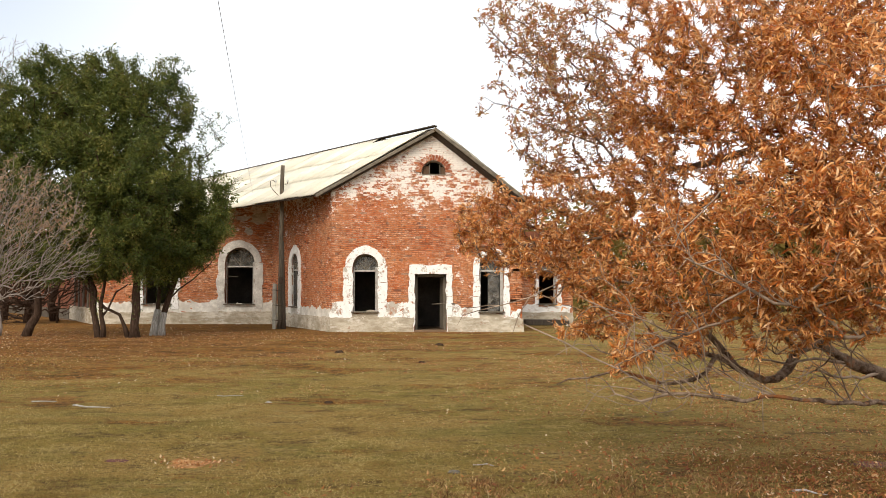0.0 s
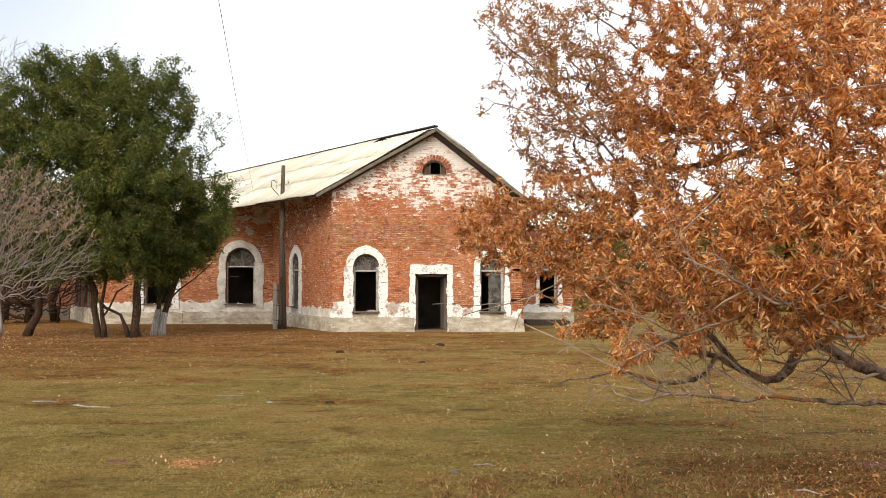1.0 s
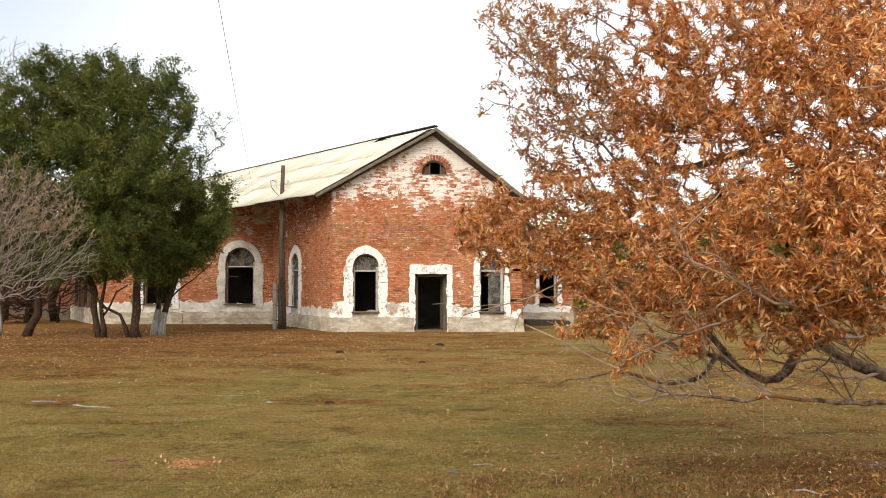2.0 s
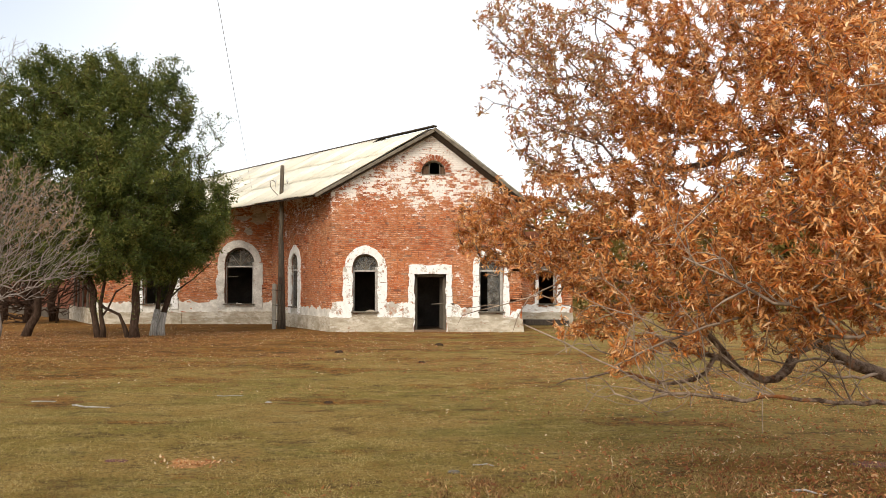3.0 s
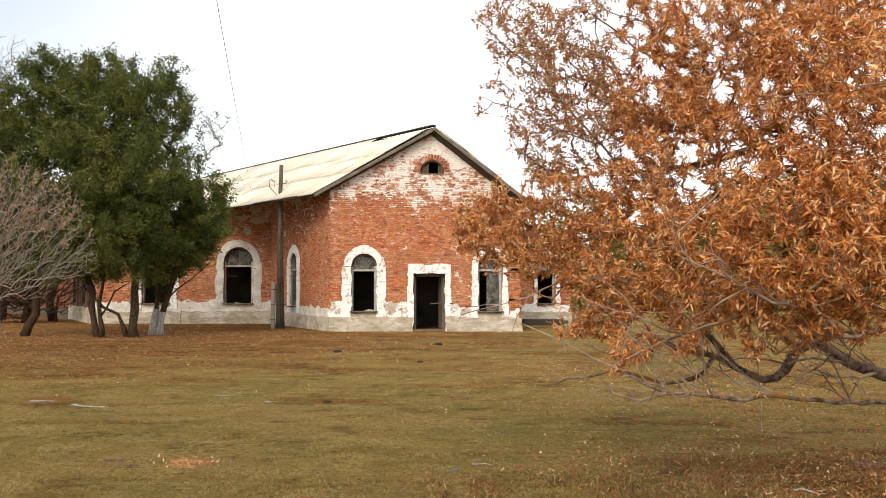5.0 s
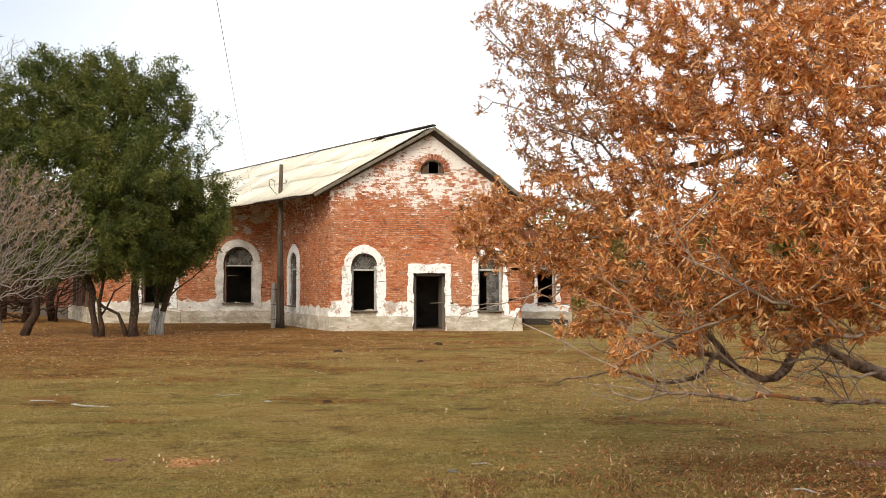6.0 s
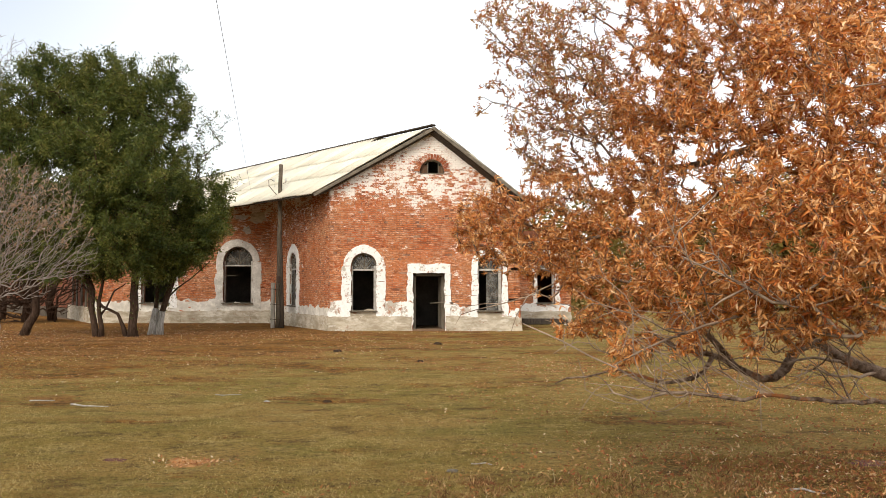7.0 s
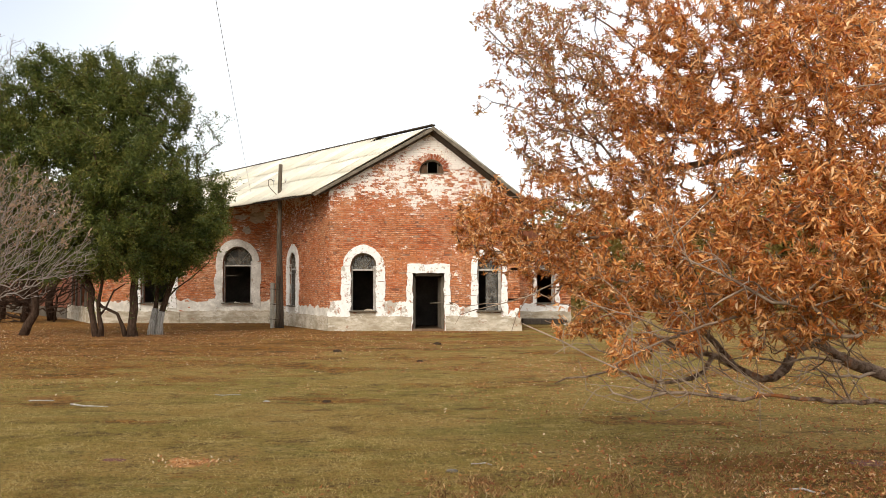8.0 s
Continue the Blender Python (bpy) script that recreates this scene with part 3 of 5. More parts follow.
build_wing_roof("roof_right", (2.9, 38.85, 3.68), (6.3, 38.85, 3.68), (0, 8, 0), 0.5, "low lean-to roof of pale cement sheets")


# ---- footings, surrounds, windows and door ----
def rough_block(bm, corners, wall, proud, back, rng, rag=0.02):
    """A slab on a wall whose outline is an uneven version of the corner polygon given as (u, z)."""
    pts = []
    for (u0, z0), (u1, z1) in zip(corners, corners[1:] + corners[:1]):
        n = max(1, int(math.hypot(u1 - u0, z1 - z0) / 0.09))
        for i in range(n):
            f = i / n
            j = rag if 0 < i else rag * 0.4
            u, z = u0 + (u1 - u0) * f, z0 + (z1 - z0) * f
            wave = [1.5 * noise.noise((u * 2.3, z * 2.3, k + wall.long)) + rng.uniform(-0.4, 0.4) for k in (0, 9)]
            pts.append((u + j * wave[0], z + j * wave[1]))
    front_v = [bm.verts.new(wall.at(u, z, proud + rng.uniform(-0.006, 0.006))) for u, z in pts]
    back_v = [bm.verts.new(wall.at(u, z, back)) for u, z in pts]
    bm.faces.new(front_v)
    n = len(pts)
    for i in range(n):
        bm.faces.new((front_v[i], back_v[i], back_v[(i + 1) % n], front_v[(i + 1) % n]))


def footing(wall, plinth, band, seed, gaps, coat=PLASTER, wash=WHITE):
    """Grey plaster plinth with a ragged whitewashed band above it, in stretches between the deep openings."""
    rng = random.Random(seed)
    for u0, u1 in gaps:
        bm = bmesh.new()
        rough_block(bm, [(u0, -0.2), (u1, -0.2), (u1, plinth + rng.uniform(-0.05, 0.05)), (u0, plinth)], wall, 0.07, -0.02, rng, 0.034)
        part("plinth", bm, coat, wall.ob, "grey cracked plaster plinth")
    for u0, u1, top in band:
        bm = bmesh.new()
        rough_block(bm, [(u0, plinth - 0.1), (u1, plinth - 0.1), (u1, top), (u0, top)], wall, 0.026, -0.02, rng, 0.115)
        part("white_band", bm, wash, wall.ob, "flaking whitewashed band")


footing(front, 0.56, [(0.03, 0.62, 1.10), (1.98, 2.95, 1.08), (4.52, 5.4, 0.98), (6.7, 7.13, 0.84)], 11, [(-0.05, 3.08), (4.36, 7.2)], PLASTER, BANDWASH)
footing(left_wing, 0.55, [(0.1, 2.72, 0.9), (2.72, 4.4, 0.86), (4.4, 8.03, 0.86)], 12, [(0, 8.02)], PLASTER, CREAM)
footing(broad, 0.55, [(0.05, 2.0, 1.02), (2.0, 3.9, 0.88), (3.9, 5.8, 1.05), (5.8, 7.7, 0.88), (7.7, B_LONG, 1.03)], 13, [(-0.05, 4.1), (4.12, B_LONG)], PLASTER, CREAM)
footing(back_side, 0.75, [], 14, [(0, 6.78)], PLASTER)
footing(far_side, 0.5, [], 15, [(0, 37.3)], FARPLASTER)
footing(right_wing, 0.55, [(0.1, 2.9, 0.88)], 16, [(0, 3)])


def plaster_scrap(wall, u0, u1, z0, z1, material, seed):
    """What is left of a coat of plaster, ragged all round."""
    rng = random.Random(seed)
    bm = bmesh.new()
    rough_block(bm, [(u0, z0 + 0.15), (u0 + (u1 - u0) * 0.45, z0), (u1, z0 + 0.2), (u1 - 0.1, z1), (u0 + 0.1, z1 - 0.05)], wall, 0.03, -0.02, rng, 0.10)
    part("plaster_scrap", bm, material, wall.ob, "scrap of old grey plaster")


plaster_scrap(broad, 6.55, 7.25, 4.72, 5.0, GREYPLASTER, 91)
plaster_scrap(broad, 7.2, 8.05, 4.55, 5.12, PLASTER, 92)
plaster_scrap(broad, 6.9, 7.3, 4.1, 4.5, PLASTER, 93)
plaster_scrap(front, 0.60, 1.95, 0.30, 0.78, PLASTER, 94)
plaster_scrap(front, 5.42, 6.62, 0.30, 0.78, PLASTER, 95)


def surround(wall, o, seed, paint=WHITE):
    """Whitewashed blocks round an opening: jambs, then arch stones or a lintel."""
    rng = random.Random(seed)
    w = o.border
    low = max(o.sill - 0.25, 0.0)
    for side in (-1, 1):
        edge = o.u0 if side < 0 else o.u1
        z = low
        while z < o.spring - 0.05:
            z1 = min(z + rng.uniform(0.55, 0.85), o.spring)
            if o.spring - z1 < 0.2:
                z1 = o.spring
            ww = w * rng.uniform(0.88, 1.12)
            a, b = (edge - ww, edge - 0.004) if side < 0 else (edge + 0.004, edge + ww)
            bm = bmesh.new()
            rough_block(bm, [(a, z + 0.002), (b, z + 0.002), (b, z1 - 0.002), (a, z1 - 0.002)], wall, 0.055 + rng.uniform(-0.012, 0.012), -0.02, rng, 0.048)
            part("surround_block", bm, paint, wall.ob)
            z = z1
    if o.arched:
        mid, n = (o.u0 + o.u1) / 2, 7
        for k in range(n):
            a0, a1 = math.pi * k / n + 0.003, math.pi * (k + 1) / n - 0.003
            r0, r1 = o.radius + 0.004, o.radius + w * rng.uniform(0.82, 1.0)
            ring = [(a0 + (a1 - a0) * i / 4) for i in range(5)]
            bm = bmesh.new()
            rough_block(bm, [(mid + r0 * math.cos(a), o.spring + r0 * math.sin(a)) for a in ring[::-1]] + [(mid + r1 * math.cos(a), o.spring + r1 * math.sin(a)) for a in ring],
                        wall, 0.055 + rng.uniform(-0.014, 0.014), -0.02, rng, 0.034)
            part("arch_stone", bm, paint, wall.ob)
    else:
        bm = bmesh.new()
        rough_block(bm, [(o.u0 - w, o.crown + 0.006), (o.u1 + w, o.crown + 0.006), (o.u1 + w, o.crown + 0.34), (o.u0 - w, o.crown + 0.34)], wall, 0.062, -0.02, rng, 0.035)
        part("lintel", bm, paint, wall.ob, "whitewashed door lintel")


def window(wall, o, name, transom, label, depth=-0.20):
    """A weathered frame with a glazed fanlight; the panes below are gone."""
    win = tagged(new(name), label, "window", kind="structure")
    mid, r = (o.u0 + o.u1) / 2, o.radius
    thin = 0.09 if depth < -0.1 else 0.03
    turn = wall.turn()
    for u, w in ((o.u0 + 0.027, 0.045), (o.u1 - 0.062, 0.115)) if depth < -0.1 else ((o.u0 + 0.035, 0.06), (o.u1 - 0.035, 0.06)):
        part("frame_post", box(bmesh.new(), wall.at(u, (o.sill + o.spring) / 2, depth), (w, thin, o.spring - o.sill), turn, 0.008), PALEWOOD, win)
    part("transom", box(bmesh.new(), wall.at(mid, transom, depth + 0.01), (2 * r - 0.01, thin + 0.01, 0.07), turn, 0.008), PALEWOOD, win)
    part("sill", box(bmesh.new(), wall.at(mid, o.sill - 0.01, 0.0), (2 * r + 0.10, 0.30, 0.05), turn, 0.01), OLDWOOD, win, "worn wooden sill")
    bm = bmesh.new()
    arc = [math.pi * i / 16 for i in range(17)]
    inner, outer = r - 0.07, r - 0.004
    rings = [[bm.verts.new(wall.at(mid + q * math.cos(a), o.spring + q * math.sin(a), depth + d)) for a in arc] for q, d in ((outer, thin / 2), (inner, thin / 2), (inner, -thin / 2), (outer, -thin / 2))]
    for i in range(16):
        for k in range(4):
            p, q = rings[k], rings[(k + 1) % 4]
            bm.faces.new((p[i], p[i + 1], q[i + 1], q[i]))
    fan = part("frame_arch", bm, OLDWOOD, win, "half-round fanlight frame")
    base = Vector((mid, transom + 0.03, 0))
    reach = o.crown - transom - 0.05
    for a in (50, 90, 130):
        q = reach if a == 90 else min(reach * 1.02, r * 1.15)
        end = (mid + q * math.cos(radians(a)) * 0.95, transom + 0.03 + q * math.sin(radians(a)) * 0.98)
        part("glazing_bar", beam(bmesh.new(), wall.at(mid, transom + 0.03, depth), wall.at(end[0], end[1], depth), 0.03, 0.03, wall.out), OLDWOOD, fan)
    bm = bmesh.new()
    ring = [(mid - inner, transom), (mid + inner, transom)] + [(mid + inner * math.cos(a), o.spring + inner * math.sin(a)) for a in arc]
    for d in (0.0, -0.004):
        bm.faces.new([bm.verts.new(wall.at(u, z, depth + d)) for u, z in ring])
    part("pane", bm, GLASS, fan, "dusty grey fanlight pane")
    if name == "window_2":      # one grey half-clear pane in the lower sash
        part("pane", box(bmesh.new(), wall.at(mid + 0.09, (o.sill + transom) / 2, depth - 0.01), (2 * r - 0.46, 0.005, transom - o.sill - 0.05), turn), GLASS, win, "grey half-clear lower pane")
    if depth > -0.1:
        # Near-black pane added to stand in for the darkness of the opening.
        part("pane", box(bmesh.new(), wall.at(mid, (o.sill + transom) / 2, depth - 0.012), (2 * r - 0.12, 0.006, transom - o.sill - 0.06), turn), DARKGLASS, win, "near-black pane standing in for the dark opening")
        part("glazing_bar", box(bmesh.new(), wall.at(mid, (o.sill + transom) / 2, depth), (0.05, thin, transom - o.sill - 0.04), turn, 0.004), OLDWOOD, win)


surround(front, front.openings[0], 21)
surround(front, front.openings[1], 22)
surround(front, front.openings[2], 23)
surround(left_wing, left_wing.openings[0], 24)
for k in (0, 1):
    surround(broad, broad.openings[k], 25 + k, GREYPLASTER if k else WHITE)
    surround(back_side, back_side.openings[k], 30 + k, FARPLASTER)
surround(right_wing, right_wing.openings[0], 28)
window(front, front.openings[0], "window_1", 2.29, "arched window with dusty fanlight and empty lower frame")
window(front, front.openings[2], "window_2", 2.29, "arched window with dusty fanlight and one grey lower pane")
window(left_wing, left_wing.openings[0], "window_3", 2.40, "arched window with weathered frame in the receding wall", -0.05)
window(broad, broad.openings[1], "window_4", 2.64, "broad arched window with fanlight and missing panes")
snapped = tagged(new("snapped_batten"), "snapped grey batten jammed across an empty window", "batten")
part("lath", beam(bmesh.new(), broad.at(6.10, 2.20, -0.16), broad.at(6.62, 2.17, -0.16), 0.02, 0.022), OLDWOOD, snapped)
window(broad, broad.openings[0], "window_5", 2.64, "broad arched window behind tree trunks")
window(right_wing, right_wing.openings[0], "window_6", 2.5, "arched wing window with weathered frame")


def attic_window():
    o = front.openings[3]
    win = tagged(new("window_7"), "small half-round attic vent with pale frame", "window", kind="structure")
    mid = (o.u0 + o.u1) / 2
    for u, tall in ((mid - 0.16, 0.42), (mid + 0.24, 0.38)):
        part("frame_post", box(bmesh.new(), front.at(u, 5.92 + tall / 2, -0.12), (0.035, 0.06, tall), front.turn(), 0.006), RAKEWOOD, win, "grey weathered post")
    part("sill", box(bmesh.new(), front.at(mid, 5.93, -0.06), (0.88, 0.16, 0.035), front.turn(), 0.006), RAKEWOOD, win)
    for u, wide, tall in ((mid - 0.305, 0.25, 0.34), (mid + 0.345, 0.17, 0.30)):
        part("shutter_board", box(bmesh.new(), front.at(u, 5.94 + tall / 2, -0.16), (wide, 0.03, tall), front.turn(), 0.006), EARTHWOOD, win, "brown side board")
    rng = random.Random(5)
    for k in range(17):      # a ring of bricks on edge over the vent
        a = math.pi * (k + 0.5) / 17 + rng.uniform(-0.012, 0.012)
        c = front.at(mid + 0.57 * math.cos(a), 6.00 + 0.57 * math.sin(a), 0.004 + rng.uniform(0, 0.012))
        turn = front.turn() @ Euler((0, -(a - math.pi / 2), 0)).to_matrix()
        part("arch_brick", box(bmesh.new(), c, (0.087, 0.05, 0.225 + rng.uniform(-0.02, 0.02)), turn, 0.008), BRICK_ARCH, win)


def arch_brick_material():
    n = Nodes("clean_arch_brick", 0.9)
    c = n.ramp(n.random(), (0.0, (0.26, 0.065, 0.03)), (0.5, (0.36, 0.11, 0.045)), (1.0, (0.42, 0.16, 0.075)))
    c = n.mix(n.ramp(n.noise(30, 3), (0.4, 0.0), (0.7, 0.5)), c, (0.22, 0.07, 0.04))
    c = n.mix(n.ramp(n.noise(7, 7, 0.85), (0.53, 0.0), (0.61, 0.75)), c, (0.74, 0.62, 0.52))
    return n.done(c, n.noise(60, 3), 0.5, 0.01)


BRICK_ARCH = arch_brick_material()
attic_window()


def build_door():
    o = front.openings[1]
    frame_ob = tagged(new("door_frame"), "grey weathered wooden door frame in open doorway", "door frame", kind="structure")
    for u in (o.u0 + 0.05, o.u1 - 0.05):
        part("frame_post", box(bmesh.new(), front.at(u, 1.06, -0.3), (0.10, 0.14, 2.2), front.turn(), 0.01), OLDWOOD, frame_ob)
    part("frame_head", box(bmesh.new(), front.at((o.u0 + o.u1) / 2, 2.11, -0.3), (1.18, 0.14, 0.11), front.turn(), 0.01), OLDWOOD, frame_ob)
    part("threshold", box(bmesh.new(), front.at((o.u0 + o.u1) / 2, 0.03, -0.28), (1.18, 0.50, 0.08), front.turn(), 0.01), EARTH, frame_ob, "trodden earthen threshold")
    door = tagged(new("plank_door"), "old plank door standing open against its jamb", "door")
    hinge = front.at(o.u1 - 0.11, 0.08, -0.24)
    along = Euler((0, 0, radians(-80))).to_matrix() @ -front.way
    face = Matrix((along, along.cross(Vector((0, 0, 1))), Vector((0, 0, 1)))).transposed()
    for k in range(4):
        part("plank", box(bmesh.new(), hinge + along * (0.10 + 0.19 * k) + Vector((0, 0, 0.98)), (0.18, 0.035, 1.92), face, 0.006), OLDWOOD, door)
    for z in (0.4, 1.55):
        ledge = part("ledge", box(bmesh.new(), hinge + along * 0.38 + face @ Vector((0, 0.035, z)), (0.72, 0.03, 0.11), face, 0.006), DARKWOOD, door)
        part("hinge", box(bmesh.new(), hinge + along * 0.12 + face @ Vector((0, 0.058, z)), (0.26, 0.012, 0.05), face, 0.003), IRON, ledge, "rusty strap hinge")
    bar = tagged(new("barrier_pole"), "thin grey pole across the open doorway", "pole")
    v, f = tube([front.at(o.u1 - 0.55, 1.03, -0.18), front.at(o.u1 - 0.1, 1.06, -0.02), front.at(o.u1 + 0.3, 1.05, 0.08)], [0.02, 0.022, 0.024], 8)
    piece("shaft", mesh_of("shaft", v, f, OLDWOOD, True), bar)


build_door()


# ---- utility pole and cable ----
def build_pole():
    pole = tagged(new("utility_pole"), "grey wooden utility pole wired to a concrete stub", "utility pole")
    base, top = Vector((-6.55, 34.4, 0)), Vector((-6.50, 34.4, 6.62))
    v, f = tube([base + (top - base) * (i / 12) + Vector((0.012 * math.sin(i * 1.7), 0, 0)) for i in range(13)], [0.112 - 0.0028 * i for i in range(13)], 14)
    piece("shaft", mesh_of("shaft", v, f, POLEWOOD, True), pole)
    part("stub", box(bmesh.new(), (-6.75, 34.30, 0.85), (0.15, 0.2, 1.95), None, 0.03), CONCRETE, pole, "pale concrete stub")
    v, f = tube([(-6.36, 34.24, -0.1), (-6.38, 34.25, 1.0), (-6.41, 34.27, 2.2), (-6.44, 34.29, 3.55)], [0.088, 0.08, 0.068, 0.045], 10)
    piece("side_stub", mesh_of("side_stub", v, f, DARKWOOD, True), pole, None, "dark leaning timber prop")
    for z in (0.35, 0.95, 1.55):
        ring = [Vector((-6.59 + 0.255 * math.cos(a), 34.3 + 0.24 * math.sin(a), z + 0.02 * math.sin(2 * a))) for a in [2 * math.pi * i / 16 for i in range(17)]]
        v, f = tube(ring, [0.014] * 17, 6)
        piece("wire_binding", mesh_of("wire_binding", v, f, IRON, True), pole)
    part("cable_box", box(bmesh.new(), (-6.48, 34.16, 1.95), (0.14, 0.12, 0.3), None, 0.015), IRON, pole, "small rusty cable box")
    hook = [(-6.6, 34.3, 5.35), (-6.75, 34.25, 5.5), (-6.93, 34.22, 5.72), (-6.95, 34.22, 5.95), (-6.84, 34.22, 6.0), (-6.76, 34.22, 5.92)]
    v, f = tube(hook, [0.016] * 6, 6)
    hook_ob = piece("hook", mesh_of("hook", v, f, IRON, True), pole)
    v, f = tube([(-6.4, 34.35, 5.85), (-6.28, 34.33, 5.86), (-6.27, 34.33, 5.95)], [0.015] * 3, 6)
    arm = piece("bracket", mesh_of("bracket", v, f, IRON, True), pole)
    for x, z, holder in ((-6.27, 5.93, arm), (-6.76, 5.92, hook_ob)):
        v, f = tube([(x, 34.33, z), (x, 34.33, z + 0.05), (x, 34.33, z + 0.06), (x, 34.33, z + 0.12)], [0.045, 0.05, 0.03, 0.028], 10)
        piece("insulator", mesh_of("insulator", v, f, PORCELAIN, True), holder)


build_pole()


def cable(name, a, b, sag, radius, label):
    a, b = Vector(a), Vector(b)
    pts = [a.lerp(b, i / 24) - Vector((0, 0, sag * 4 * (i / 24) * (1 - i / 24))) for i in range(25)]
    v, f = tube(pts, [radius] * 25, 5)
    tagged(new(name, mesh_of(name, v, f, WIRE, True)), label, "cable")


cable("overhead_cable", (-8.63, 38.8, 5.77), (-1.84, 4.0, 7.12), 0.10, 0.0055, "thin dark overhead cable running to the eave")
cable("service_wire", (-6.76, 34.3, 6.05), (-7.6, 39.0, 5.6), 0.1, 0.008, "thin wire from pole to the eave")
v, f = tube([(-7.0, 38.7, 5.55), (-7.15, 38.7, 5.3), (-7.45, 38.72, 4.9)], [0.03] * 3, 8)
tagged(new("conduit_pipe", mesh_of("conduit_pipe", v, f, CONCRETE, True)), "short grey conduit pipe under the eave", "pipe")


# ---- trees ----
MOVERS = []      # (part, foot, swing and drift in degrees, number of the bough)


def grow(root_nodes, targets, step, rng, droop=0.0, reach=0.0, bendy=0.10, shake=0.10):
    """A branch skeleton: every target is joined to the nearest branch by a bent shoot. Returns places, parents and tips."""
    pos = [Vector(p) for p, _ in root_nodes]
    par = [q for _, q in root_nodes]
    arr = np.zeros((200000, 3))
    for i, p in enumerate(pos):
        arr[i] = p
    tips = []
    heart = np.array(pos[len(pos) - 1] if not reach else pos[0])
    for t in targets:
        t = Vector(t)
        n = len(pos)
        d = arr[:n] - np.array(t)
        dist = np.sqrt((d * d).sum(1)) + 0.35 * np.maximum(0, d[:, 2])      # shoots rather rise than fall
        if reach:
            dist += reach * np.sqrt(((arr[:n] - heart) ** 2).sum(1))
        i = int(dist.argmin())
        start = pos[i]
        length = (t - start).length
        if length < step * 0.6:
            continue
        k = max(2, int(length / step))
        way = (t - start).normalized()
        bend = Vector((rng.gauss(0, 1), rng.gauss(0, 1), rng.gauss(0, 0.6)))
        bend = (bend - way * bend.dot(way)) * bendy * length
        prev = i
        for s in range(1, k + 1):
            f = s / k
            p = start.lerp(t, f) + bend * (4 * f * (1 - f)) * 0.5 - Vector((0, 0, droop * length * f * f))
            if s < k:
                p += Vector((rng.gauss(0, 1), rng.gauss(0, 1), rng.gauss(0, 1))) * step * shake
            arr[len(pos)] = p
            pos.append(p)
            par.append(prev)
            prev = len(pos) - 1
        tips.append(prev)
    return pos, par, tips


def branches(tree, pos, par, tip_r, power, max_r, limb_r, material, sides=5, floors=(), paler=None, boughs=None):
    """Tubes along a skeleton, thickness adding up towards the root; each stout limb is a part of its own."""
    n = len(pos)
    kids = [[] for _ in range(n)]
    for i, p in enumerate(par):
        if p >= 0:
            kids[p].append(i)
    load = [0.0] * n
    for i in range(n - 1, -1, -1):
        if not kids[i]:
            load[i] = tip_r ** power
        load[i] += 1e-9
        if par[i] >= 0:
            load[par[i]] += load[i]
    rad = [min(max_r, v ** (1 / power)) for v in load]
    for i, share in enumerate(floors):      # knots and hollows along the limbs
        rad[i] = min(max(rad[i], share[0]), share[1]) * (1 + 0.30 * noise.noise(pos[i] * 7))
    if paler:
        rad = rad[:len(floors)] + [min(v, 0.0105) for v in rad[len(floors):]]
    verts, faces, big_chains = [], [], []
    shoots = [([], []) for _ in boughs or ()]
    stack = [(i, None) for i in range(n) if par[i] < 0]
    while stack:
        i, origin = stack.pop()
        chain = ([origin] if origin is not None else []) + [i]
        while kids[i]:
            ks = sorted(kids[i], key=lambda q: -load[q])
            stack += [(q, i) for q in ks[1:]]
            i = ks[0]
            chain.append(i)
        if len(chain) < 2:
            continue
        r = [rad[q] for q in chain]
        if origin is not None:
            r[0] = min(r[0], r[1] * 1.15)
        r[-1] *= 0.6
        big = max(r)
        if big > limb_r:
            big_chains.append((big, [pos[q] for q in chain], r, origin is None))
            continue
        v, f = tube([pos[q] for q in chain], r, sides if big > 0.012 else 4, False)
        if boughs and big < 0.007:      # thin shoots move with the bough that they belong to
            k = min(range(len(boughs)), key=lambda b: (boughs[b][0] - pos[chain[-1]]).length_squared)
            own_verts, own_faces = shoots[k]
            off = len(own_verts)
            own_verts += [q - boughs[k][1] for q in v]
            own_faces += [tuple(off + q for q in one) for one in f]
            continue
        off = len(verts)
        verts += v
        faces += [tuple(off + q for q in one) for one in f]
    for big, pts, r, rooted in sorted(big_chains, key=lambda q: -q[0]):
        v, f = tube(pts, r, 10)
        name = "trunk" if rooted and big > 2.5 * limb_r else "limb"
        bark = paler if paler and sum(q.y for q in pts) / len(pts) < 5.75 else material
        piece(name, mesh_of(name, v, f, bark, True), tree)
    for k, (own_verts, own_faces) in enumerate(shoots):
        if own_faces:
            ob = piece("spray", mesh_of("spray", own_verts, own_faces, TWIGBARK, True), tree, Matrix.Translation(boughs[k][1]), "", "stuff")
            MOVERS.append((ob, *boughs[k][1:], k))
    piece("twig_mass", mesh_of("twig_mass", verts, faces, TWIGBARK if paler else material, True), tree, None, "", "stuff")


